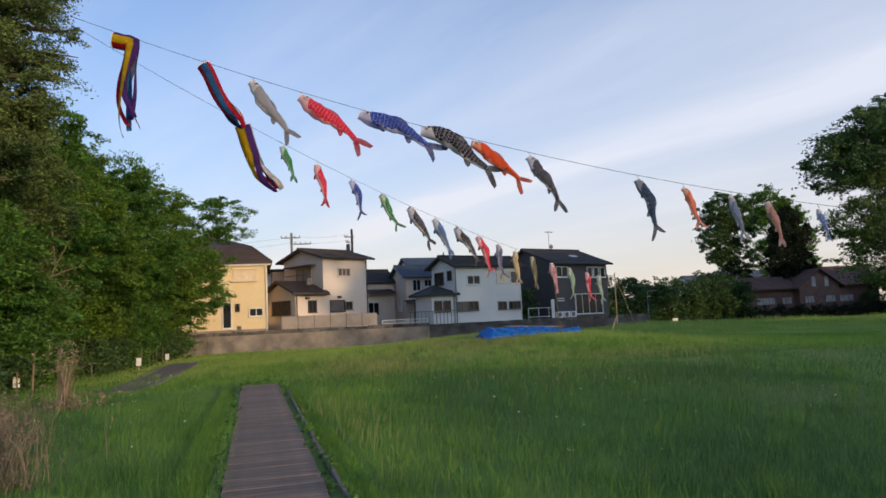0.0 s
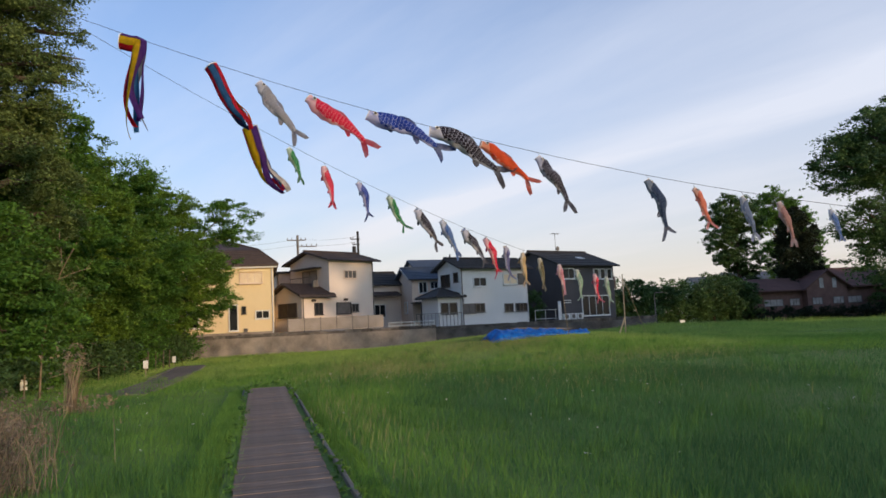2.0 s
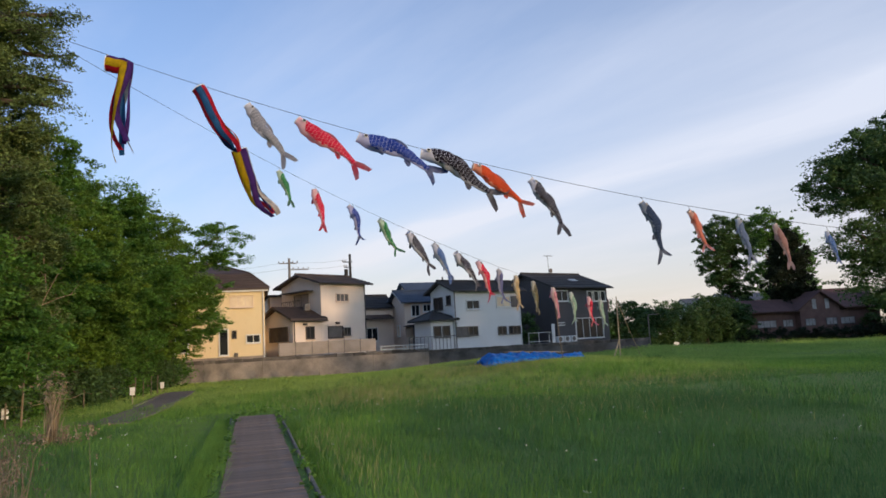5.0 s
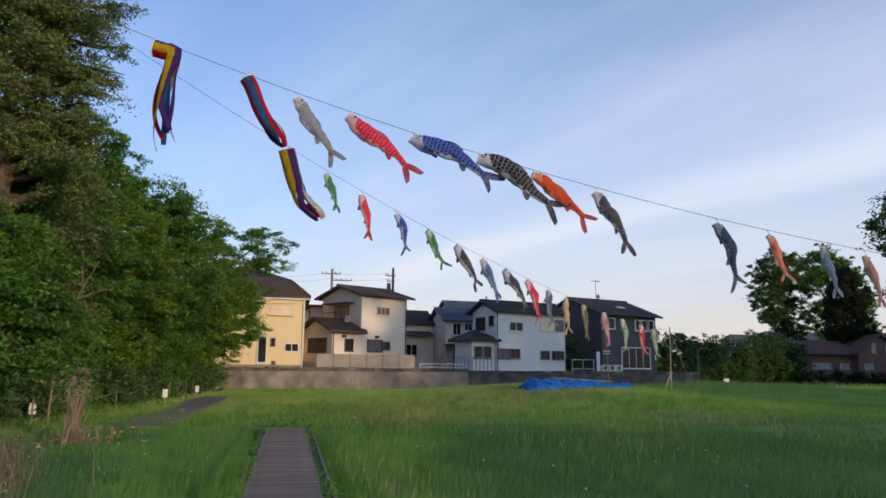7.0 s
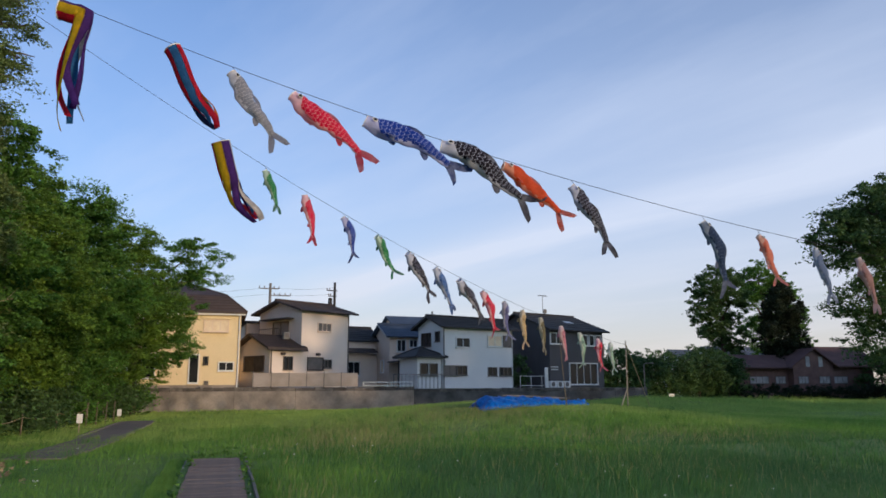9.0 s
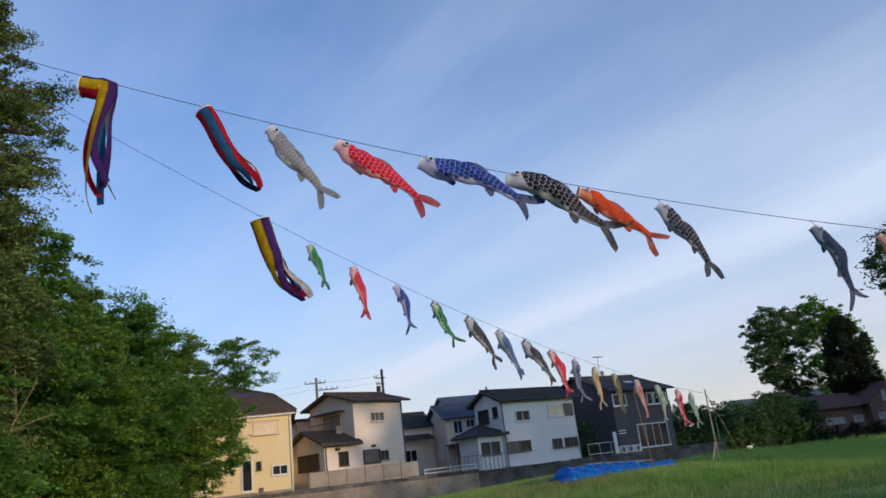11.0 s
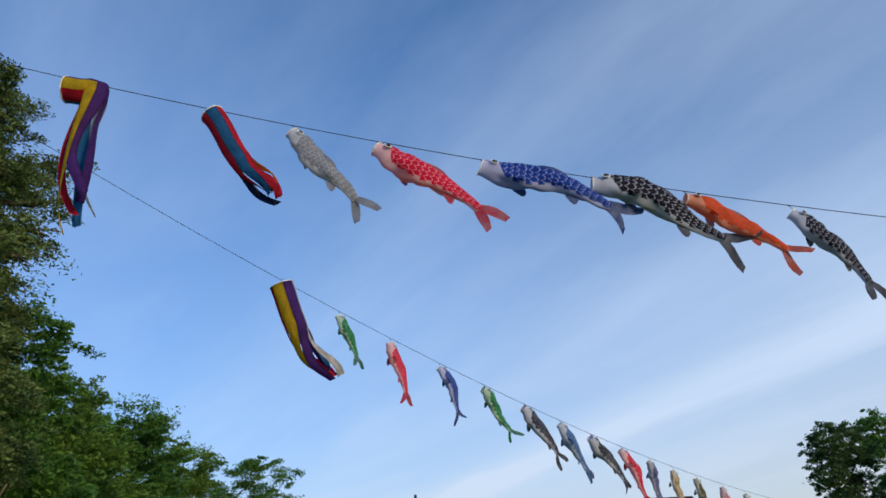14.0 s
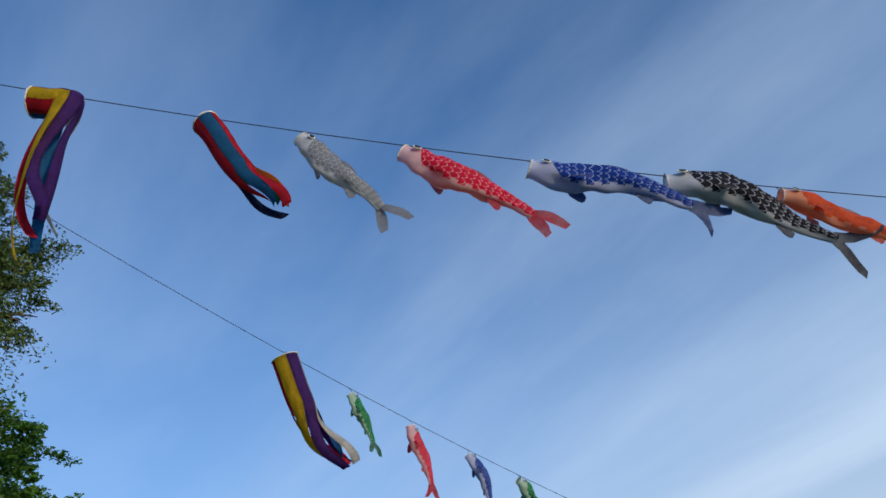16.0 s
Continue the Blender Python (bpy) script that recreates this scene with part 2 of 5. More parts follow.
M = {
    "ground": mat("meadow_soil", (0.16, 0.25, 0.045), 0.95, (0.13, 0.17, 0.05), 0.12, 6.0, 0.5, 0.5),
    "grass": mat("grass_blades", (0.20, 0.37, 0.065), 0.75, (0.13, 0.26, 0.060), 0.14, 1.2, 0.45, 0, island=0.22, through_light=0.4, spec=0.15),
    # darker green that puts shade into the near and wood-side grass
    "shade_grass": mat("shade_toned_grass_blades", (0.10, 0.228, 0.070), 0.75, (0.066, 0.155, 0.058), 0.2, 1.2, 0.45, 0, island=0.25, through_light=0.4, spec=0.15),
    # paler green, partly for the sunlit look of the far field
    "pale": mat("pale_sunny_grass_blades", (0.36, 0.48, 0.12), 0.8, (0.26, 0.39, 0.10), 0.25, 1.2, 0.45, 0, island=0.22, through_light=0.4, spec=0.1),
    "tuft": mat("fresh_tuft_blades", (0.115, 0.25, 0.060), 0.7, (0.08, 0.18, 0.05), 0.3, 2, 0.45, 0, island=0.25, through_light=0.45, spec=0.15),
    "straw": mat("straw_grass_blades", (0.38, 0.37, 0.16), 0.85, (0.28, 0.28, 0.12), 0.5, 3, 0.4, 0, island=0.25, through_light=0.35, spec=0.1),
    "dry": mat("dry_stems", (0.36, 0.28, 0.19), 0.9, (0.19, 0.14, 0.09), 2.0, 30, island=0.3, through_light=0.2),
    "weed": mat("withered_weed_stems", (0.25, 0.205, 0.155), 0.95, (0.095, 0.078, 0.055), 2.0, 30, island=0.4, through_light=0.15, spec=0.1),
    "leaf_a": mat("leaves_fresh", (0.125, 0.26, 0.040), 0.6, (0.06, 0.15, 0.030), 0.5, 3, 0.4, 0, island=0.45, through_light=0.45),
    "leaf_b": mat("leaves_yellow_green", (0.175, 0.29, 0.038), 0.6, (0.09, 0.18, 0.03), 0.5, 3, 0.4, 0, island=0.45, through_light=0.45),
    "leaf_c": mat("conifer_sprays", (0.15, 0.205, 0.06), 0.75, (0.07, 0.115, 0.036), 0.6, 3, 0.4, 0, island=0.45, through_light=0.2),
    "leaf_d": mat("leaves_dark", (0.085, 0.155, 0.045), 0.65, (0.045, 0.095, 0.034), 0.3, 3, 0.4, 0, island=0.45, through_light=0.3),
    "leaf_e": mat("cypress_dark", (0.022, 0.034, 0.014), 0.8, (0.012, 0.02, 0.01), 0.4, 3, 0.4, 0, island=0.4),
    "bark": mat("bark", (0.13, 0.10, 0.075), 0.95, (0.06, 0.045, 0.035), 3, 25, 0.4, 0.8),
    "plank": mat("weathered_planks", (0.262, 0.190, 0.144), 0.85, (0.165, 0.118, 0.088), 4.0, 60, 0.5, 0.4, obj_rand=0.18),
    "curb": mat("grey_edge_board", (0.22, 0.20, 0.17), 0.85, (0.11, 0.10, 0.08), 5, 50, 0.5, 0.4),
    "paving": mat("path_boards", (0.20, 0.172, 0.145), 0.85, (0.13, 0.11, 0.092), 2, 30, 0.5, 0.3, obj_rand=0.15),
    "concrete": mat("stained_concrete", (0.33, 0.285, 0.245), 0.9, (0.15, 0.13, 0.115), 0.9, 12, 0.5, 0.4),
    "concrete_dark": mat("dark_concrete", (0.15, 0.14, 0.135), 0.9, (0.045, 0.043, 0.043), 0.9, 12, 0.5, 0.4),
    "plot": mat("plot_gravel", (0.2, 0.18, 0.15), 0.95, None, 2, 30),
    "cream": mat("cream_siding", (0.78, 0.63, 0.38), 0.8, (0.70, 0.55, 0.33), 0.5, 20, 0.5, 0.1),
    "offwhite": mat("offwhite_render", (0.76, 0.65, 0.56), 0.85, (0.66, 0.56, 0.48), 0.5, 20, 0.5, 0.1),
    "beige": mat("beige_siding", (0.76, 0.61, 0.49), 0.85, (0.66, 0.53, 0.43), 0.5, 20, 0.5, 0.1),
    "palegrey": mat("pale_grey_render", (0.72, 0.72, 0.71), 0.85, (0.63, 0.635, 0.63), 0.4, 20, 0.5, 0.1),
    "charcoal": mat("charcoal_siding", (0.088, 0.083, 0.090), 0.7, (0.068, 0.065, 0.070), 0.5, 20, 0.5, 0.15),
    "roof_brown": mat("brown_roof_tiles", (0.09, 0.065, 0.055), 0.7, (0.055, 0.042, 0.038), 1.0, 15, 0.5, 0.4),
    "roof_blue": mat("blue_grey_roof_tiles", (0.075, 0.10, 0.14), 0.6, (0.055, 0.072, 0.10), 1.0, 15, 0.5, 0.4),
    "roof_dark": mat("dark_roof_slates", (0.05, 0.047, 0.047), 0.7, (0.032, 0.03, 0.03), 1.0, 15, 0.5, 0.4),
    "white": mat("white_painted_metal", (0.75, 0.75, 0.73), 0.5, (0.6, 0.6, 0.58), 2, 30, 0.5, 0.05),
    "sash_dark": mat("bronze_window_frame", (0.07, 0.055, 0.05), 0.5, None, 2, 30, 0.3, 0),
    "shutter": mat("rolling_shutter", (0.16, 0.14, 0.13), 0.6, (0.11, 0.1, 0.09), 2, 30, 0.4, 0.1),
    "blind": mat("cream_blind", (0.8, 0.68, 0.48), 0.6, (0.7, 0.55, 0.38), 2, 30, 0.4, 0.1),
    "glass": glass_mat(),
    "pole_grey": mat("concrete_pole", (0.22, 0.21, 0.2), 0.85, None, 2, 20),
    "black": mat("black_cable", (0.03, 0.03, 0.032), 0.6, None, 2, 20, 0.3, 0),
    "wood_dark": mat("dark_wood_cladding", (0.20, 0.115, 0.098), 0.8, (0.13, 0.075, 0.066), 1.0, 12, 0.5, 0.3),
    "barn_roof": mat("reddish_metal_roof", (0.145, 0.080, 0.072), 0.9, (0.095, 0.055, 0.05), 0.6, 8, 0.5, 0.3),
    "plaster": mat("white_plaster", (0.45, 0.43, 0.42), 0.85, None, 1, 10),
    "tarp": mat("blue_tarpaulin", (0.012, 0.31, 0.90), 0.35, (0.01, 0.09, 0.5), 6.0, 10, 0.5, 0.6, spec=0.3),
    "bamboo": mat("pale_bamboo", (0.42, 0.36, 0.25), 0.7, (0.3, 0.25, 0.17), 3, 20),
    "stake": mat("old_stakes", (0.20, 0.16, 0.11), 0.9, (0.12, 0.1, 0.07), 3, 20),
    "stain": mat("mossy_concrete_edge", (0.17, 0.15, 0.135), 0.95, (0.05, 0.046, 0.042), 2.2, 14, 0.5, 0.5, obj_rand=0.4),
    "rope": mat("straw_rope", (0.40, 0.31, 0.17), 0.9, None, 5, 40),
    "fence": mat("grey_mesh_panel", (0.36, 0.31, 0.28), 0.8, (0.28, 0.24, 0.21), 1.0, 30),
    "flower": mat("white_petals", (0.75, 0.75, 0.7), 0.7, None, 3, 30, 0.3, 0),
    "eye_white": mat("eye_cloth_white", (0.75, 0.73, 0.7), 0.8, None, 3, 30, 0.3, 0),
    "eye_black": mat("eye_cloth_black", (0.02, 0.02, 0.02), 0.8, None, 3, 30, 0.3, 0),
}


# ---- building helpers ----
def mesh_of(bm, name, material, smooth=False):
    me = bpy.data.meshes.new(name)
    bm.normal_update()
    bm.to_mesh(me)
    bm.free()
    me.materials.append(material)
    if smooth:
        me.polygons.foreach_set("use_smooth", [True] * len(me.polygons))
    return me


def part(name, bm, material, parent=None, label="", smooth=False):
    ob = new(name, mesh_of(bm, name, material, smooth))
    if parent:
        ob.parent = parent
    if label:
        ob["label"] = label
    return ob


def thing(name, m=None, **tags):
    e = new(name)
    e.empty_display_size = 0.2
    if m is not None:
        e.matrix_world = m
    return tagged(e, **tags)


def box(bm, x0, x1, y0, y1, z0, z1, bevel=0.0):
    vs = [bm.verts.new((x, y, z)) for z in (z0, z1) for x, y in ((x0, y0), (x1, y0), (x1, y1), (x0, y1))]
    fs = [bm.faces.new([vs[i] for i in f]) for f in ((3, 2, 1, 0), (4, 5, 6, 7), (0, 1, 5, 4), (1, 2, 6, 5), (2, 3, 7, 6), (3, 0, 4, 7))]
    if bevel:
        es = {e for f in fs for e in f.edges}
        bmesh.ops.bevel(bm, geom=list(es), offset=bevel, segments=1, affect="EDGES")
    return bm


def prism(bm, quad, thick):
    """A slab: the polygon is its top, its underside lies thick below it."""
    top = [bm.verts.new(p) for p in quad]
    low = [bm.verts.new((p[0], p[1], p[2] - thick)) for p in quad]
    k = len(quad)
    bm.faces.new(top)
    bm.faces.new(low[::-1])
    for i in range(k):
        bm.faces.new((top[i], low[i], low[(i + 1) % k], top[(i + 1) % k]))
    return bm


def tube(bm, pts, r0, r1=None, sides=8):
    """A round bar along points, tapering from r0 to r1."""
    pts = [Vector(p) for p in pts]
    r1 = r0 if r1 is None else r1
    rings = []
    for i, p in enumerate(pts):
        d = (pts[min(i + 1, len(pts) - 1)] - pts[max(i - 1, 0)]).normalized()
        a = d.orthogonal().normalized() if abs(d.z) < 0.99 else Vector((1, 0, 0))
        b = d.cross(a)
        r = r0 + (r1 - r0) * i / max(1, len(pts) - 1)
        rings.append([bm.verts.new(p + (a * math.cos(6.2832 * k / sides) + b * math.sin(6.2832 * k / sides)) * r) for k in range(sides)])
    for a, b in zip(rings, rings[1:]):
        for k in range(sides):
            bm.faces.new((a[k], a[(k + 1) % sides], b[(k + 1) % sides], b[k]))
    bm.faces.new(rings[0][::-1])
    bm.faces.new(rings[-1])
    return bm


def BM():
    return bmesh.new()


def ground_z(x, y):
    """Height of the meadow: level, with a low swell where the tarpaulin lies and a slight fall to the far right."""
    x, y = np.asarray(x, float), np.asarray(y, float)
    swell = np.exp(-((x - 15) / 9) ** 2 - ((y - 41) / 9) ** 2)
    fall = np.clip((x - 45) / 35, 0, 1) * np.clip((y - 45) / 35, 0, 1)
    bank = np.exp(-((x - 33) / 9) ** 2 - ((y - 57) / 6) ** 2)
    return -0.14 + 0.92 * swell + 0.6 * bank - 0.75 * fall


# ---- ground ----
def make_ground():
    xs = np.concatenate([[-2500, -600, -150, -60], np.arange(-30, 100, 2.5), [110, 140, 200, 600, 2500]])
    ys = np.concatenate([[-2500, -600, -150, -40], np.arange(-10, 130, 2.5), [150, 200, 600, 2500]])
    X, Y = np.meshgrid(xs, ys)
    Z = ground_z(X, Y) + 0.04 * np.sin(X * 0.9 + Y * 0.37) * np.sin(Y * 0.61)
    verts = np.stack([X, Y, Z], -1).reshape(-1, 3)
    w = len(xs)
    faces = [(j * w + i, j * w + i + 1, (j + 1) * w + i + 1, (j + 1) * w + i) for j in range(len(ys) - 1) for i in range(w - 1)]
    me = bpy.data.meshes.new("ground")
    me.from_pydata(verts.tolist(), [], faces)
    me.materials.append(M["ground"])
    me.polygons.foreach_set("use_smooth", [True] * len(me.polygons))
    tagged(new("ground", me), "grassy meadow soil under the long grass", "ground", kind="structure")


make_ground()


def quick_mesh(name, verts, loops, sizes, material):
    """A mesh from arrays; sizes are the corner counts of its faces."""
    me = bpy.data.meshes.new(name)
    me.vertices.add(len(verts))
    me.vertices.foreach_set("co", np.asarray(verts, np.float32).ravel())
    me.loops.add(len(loops))
    me.loops.foreach_set("vertex_index", np.asarray(loops, np.int32))
    starts = np.concatenate([[0], np.cumsum(sizes)[:-1]])
    me.polygons.add(len(sizes))
    me.polygons.foreach_set("loop_start", np.asarray(starts, np.int32))
    me.polygons.foreach_set("loop_total", np.asarray(sizes, np.int32))
    me.update(calc_edges=True)
    me.materials.append(material)
    return me


def blades(name, x, y, z, h, w, material, lean=0.35, fine=True):
    """Bent grass blades of five corners each, or plain slivers of three."""
    n = len(x)
    a = rng.uniform(0, 6.283, n)
    ca, sa = np.cos(a), np.sin(a)
    b = rng.uniform(0, 6.283, n)
    tilt = rng.uniform(0.05, lean, n) * h
    lx, ly = np.cos(b) * tilt + 0.08 * h, np.sin(b) * tilt
    left, right = np.stack([x - ca * w, y - sa * w, z], -1), np.stack([x + ca * w, y + sa * w, z], -1)
    tip = np.stack([x + lx, y + ly, z + h], -1)
    if not fine:
        return quick_mesh(name, np.stack([left, right, tip], 1).reshape(-1, 3), np.arange(3 * n), np.full(n, 3), material)
    v = np.zeros((n, 5, 3))
    v[:, 0], v[:, 1], v[:, 4] = left, right, tip
    v[:, 2] = np.stack([x + ca * w * 0.75 + lx * 0.35, y + sa * w * 0.75 + ly * 0.35, z + h * 0.6], -1)
    v[:, 3] = np.stack([x - ca * w * 0.75 + lx * 0.35, y - sa * w * 0.75 + ly * 0.35, z + h * 0.6], -1)
    base = np.arange(n)[:, None] * 5
    loops = (base + np.array([0, 1, 2, 3, 3, 2, 4])).ravel()
    sizes = np.tile([4, 3], n)
    return quick_mesh(name, v.reshape(-1, 3), loops, sizes, material)


def side_x(y):
    """Middle line of the narrow path by the wood, which bends away at its near end."""
    return -3.9 - 0.035 * np.maximum(0.0, 32.0 - y) ** 1.6


def clear_of_paths(x, y):
    walk_way = (x > -0.50) & (x < 0.53) & (y < 23.5)
    side_way = (np.abs(x - side_x(y)) < 0.66) & (y > 32.0 + 1.2 * np.sin(x * 9)) & (y < 45.5)
    wall = (y > 60.0) & (x < 35.2)
    return ~(walk_way | side_way | wall)


def patch(x, y):
    """Slow variation of the grass height, 0 to 1."""
    return 0.5 + 0.25 * np.sin(x * 0.31 + 1.3 * np.sin(y * 0.23)) + 0.25 * np.sin(y * 0.42 + 1.1 * np.sin(x * 0.37 + 2))


def wander(x, y, k):
    """Irregular field of patches, about -1 to 1, some k metres across."""
    u, v = x / k, y / k
    return 0.5 * np.sin(2.1 * u + 1.7 * np.sin(1.3 * v + 0.6)) + 0.5 * np.sin(2.7 * v + 1.5 * np.sin(1.9 * u + 2.0)) + 0.35 * np.sin(5.3 * u + 3.1 * v + 1.8 * np.sin(3.7 * v))


def sward(x, y):
    """Which grass grows where: 0 common, 1 darkened as if shaded, 2 pale as if sunlit."""
    mix = rng.normal(0, 0.28, len(x))
    # near right and left by the wood, dark blades paint in the shade
    shade_tone = np.clip((x - 1.5) / 3.0, 0, 1.25) * np.clip((29 - y) / 8, -0.6, 1) + np.clip((-1.6 - x) / 2.5, 0, 0.8) * np.clip((27 - y) / 6, 0, 1) + 0.35 * wander(x, y, 5.0) + mix
    open_field = np.clip((y - 29) / 9, -1, 1) + 0.45 * wander(x + 9, y, 4.0) + mix
    return np.where(shade_tone > 0.55, 1, np.where(open_field > 0.45, 2, 0))


def make_grass():
    zones = (("meadow_grass", 285000, -9, 13, 3.5, 24, 0.10, 0.26, 0.0031, True),
             ("meadow_grass", 230000, -12, 34, 24, 44, 0.11, 0.25, 0.009, False),
             ("meadow_grass", 130000, -12, 75, 44, 62, 0.12, 0.27, 0.020, False),
             ("meadow_grass", 115000, 13, 58, 10, 44, 0.13, 0.28, 0.013, False),
             ("edge_grass", 26000, -1.1, -0.46, 5, 24, 0.14, 0.32, 0.004, True),
             ("edge_grass", 16000, 0.58, 1.1, 5, 24, 0.10, 0.22, 0.004, True),
             ("meadow_grass", 60000, 35, 110, 62, 96, 0.25, 0.40, 0.04, False))
    kinds = ((M["grass"], "long green meadow grass, uncut and uneven"), (M["shade_grass"], "dark green grass, its colour toned for the meadow's shaded parts"), (M["pale"], "pale yellow-green grass of the open meadow, toned for sunlight on it"))
    for name, n, x0, x1, y0, y1, h0, h1, w, fine in zones:
        x = rng.uniform(x0, x1, n)
        y = y0 + (y1 - y0) * rng.uniform(0, 1, n) ** 1.15
        k = clear_of_paths(x, y)
        x, y = x[k], y[k]
        h = (h0 + (h1 - h0) * patch(x, y)) * rng.uniform(0.5, 1.3, len(x))
        near = np.clip((np.abs(x) - 0.3) / 1.0, 0.4, 1)
        near = np.where(x < 0, np.maximum(near, 0.8), near)
        h = np.where(y < 23.6, h * near, h)
        h = h * (1 + 1.3 * np.clip((x - 16) / 12, 0, 1) * np.clip((y - 42) / 8, 0, 1) * np.clip(0.7 + 0.5 * wander(x, y, 6.0), 0, 1.3) * (y < 64))
        kind = sward(x, y)
        wide = w * rng.uniform(0.6, 1.3, len(x))
        for i, (material, label) in enumerate(kinds):
            q = kind == i
            if q.sum() < 50:
                continue
            me = blades(name, x[q], y[q], ground_z(x[q], y[q]) - 0.03, h[q], wide[q], material, 0.7, fine)
            tagged(new(name, me), label, "grass", kind="stuff")


make_grass()


def make_tufts():
    """Taller tufts and dry patches that break up the meadow."""
    c = 420
    cx, cy = rng.uniform(-8, 22, c), 6 + 34 * rng.uniform(0, 1, c) ** 1.3
    k = clear_of_paths(cx, cy) & (np.abs(cx) > 1.0)
    cx, cy = cx[k], cy[k]
    x = np.repeat(cx, 45) + rng.normal(0, 0.13, len(cx) * 45)
    y = np.repeat(cy, 45) + rng.normal(0, 0.13, len(cx) * 45)
    tall = np.repeat(rng.uniform(0.24, 0.44, len(cx)), 45)
    k = clear_of_paths(x, y)
    x, y, tall = x[k], y[k], tall[k]
    me = blades("grass_tufts", x, y, ground_z(x, y) - 0.03, tall * rng.uniform(0.6, 1.15, len(x)), 0.005 * rng.uniform(0.6, 1.3, len(x)), M["tuft"], 0.6)
    tagged(new("grass_tufts", me), "taller tufts of fresh green grass", "grass", kind="stuff")
    xs, ys = [], []
    for px0, py0, sx, sy, n in ((4.2, 30, 1.5, 3.2, 5200), (11, 36, 2.6, 1.8, 4200), (9, 20, 2.2, 2.4, 1500), (22, 44, 4, 2, 2600), (1.6, 15, 0.4, 3.0, 500), (14, 27, 3.0, 2.0, 1800)):
        xs.append(rng.normal(px0, sx, n))
        ys.append(rng.normal(py0, sy, n))
    x, y = np.concatenate(xs), np.concatenate(ys)
    k = clear_of_paths(x, y)
    x, y = x[k], y[k]
    me = blades("dry_grass", x, y, ground_z(x, y), rng.uniform(0.12, 0.30, len(x)), 0.005 * rng.uniform(0.6, 1.3, len(x)), M["straw"], 0.7)
    tagged(new("dry_grass", me), "patches of straw-coloured dry grass", "grass", kind="stuff")


make_tufts()


# ---- boardwalk ----
def make_boardwalk():
    walkway = thing("boardwalk", pose(0, 0, 0), label="weathered grey-brown plank boardwalk through the meadow", category="boardwalk", kind="structure")
    bm = BM()
    for x in (-0.42, 0.42):
        box(bm, x - 0.05, x + 0.05, -6, 23.35, -0.16, -0.036)
    part("bearer", bm, M["plank"], walkway)
    for s in (-1, 1):
        y = -6.0
        while y < 23:
            bm = box(BM(), -0.024, 0.024, 0.01, 1.99, -0.2, 0.02, 0.006)
            ob = part("edge_board", bm, M["curb"], walkway)
            ob.location, ob.rotation_euler = (s * 0.68 + rng.uniform(-0.01, 0.01), y, rng.uniform(-0.01, 0.01) - (0.09 if s < 0 else 0.0)), (0, 0, rng.uniform(-0.004, 0.004))
            y += 2.0
    for x0, x1 in ((-0.655, -0.54), (0.54, 0.655)):
        part("verge", box(BM(), x0, x1, -6, 23.3, -0.2, -0.03), M["ground"], walkway)
    me = mesh_of(box(BM(), -0.53, 0.53, -0.0705, 0.0705, -0.036, 0.0, 0.003), "plank", M["plank"])
    y, k = -6.0, 0
    while y < 23.3:
        ob = new("plank", me)
        ob.parent = walkway
        ob.location, ob.rotation_euler = (rng.uniform(-0.012, 0.012), y, rng.uniform(-0.003, 0.003)), (rng.uniform(-0.01, 0.01), rng.uniform(-0.006, 0.006), rng.uniform(-0.006, 0.006))
        y += 0.145
    side = thing("side_boardwalk", pose(-3.9, 0, 0), label="narrow grey plank path along the wood's edge", category="boardwalk", kind="structure")
    me = mesh_of(box(BM(), -0.74, 0.74, -0.145, 0.145, -0.04, 0.02, 0.004), "plank", M["paving"])
    y = 26.0
    while y < 45.3:
        ob = new("plank", me)
        ob.parent = side
        ob.location = (rng.uniform(-0.02, 0.02) + float(side_x(y)) + 3.9, y, rng.uniform(-0.004, 0.004) - 0.06 - 0.012 * max(0.0, 31.0 - y))
        ob.rotation_euler = (0, 0, -0.056 * max(0.0, 32.0 - y) ** 0.6 * 0.9)
        y += 0.3
    me = mesh_of(box(BM(), -0.03, 0.03, -0.98, 0.98, -0.12, 0.05, 0.008), "edge_board", M["curb"])
    y = 34.0
    while y < 45:
        ob = new("edge_board", me)
        ob.parent = side
        ob.location = (float(side_x(y)) + 3.9 - 0.80, y, -0.05 + rng.uniform(-0.012, 0.012))
        ob.rotation_euler = (0, 0, -0.056 * max(0.0, 32.0 - y) ** 0.6 + rng.uniform(-0.01, 0.01))
        y += 2.0


make_boardwalk()


# ---- retaining wall and raised plot ----
def make_wall():
    for name, x0, x1, top, material, label in (("wall_west", -30, 14.3, 1.56, M["concrete"], "stained pale concrete retaining wall below the houses"),
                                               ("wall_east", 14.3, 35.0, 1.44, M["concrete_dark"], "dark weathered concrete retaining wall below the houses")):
        w = thing(name, label=label, category="wall", kind="structure")
        x = x0
        while x < x1 - 0.1:
            e = min(x + 4.4, x1)
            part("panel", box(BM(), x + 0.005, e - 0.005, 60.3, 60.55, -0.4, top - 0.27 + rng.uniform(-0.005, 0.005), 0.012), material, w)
            cx = x
            while cx < e - 0.1:
                ce = min(cx + rng.uniform(0.5, 0.95), e)
                part("coping_stone", box(BM(), cx + 0.008, ce - 0.008, 60.33 + rng.uniform(-0.02, 0.02), 60.6, top - 0.26, top + rng.uniform(-0.05, 0.03), 0.02), M["stain"], w)
                cx = ce
            x = e
    bm = box(BM(), -30, 35.0, 60.62, 110, -0.4, 1.40)
    tagged(part("plot", bm, M["plot"]), "raised gravel plot on which the houses stand", "ground", kind="structure")


make_wall()


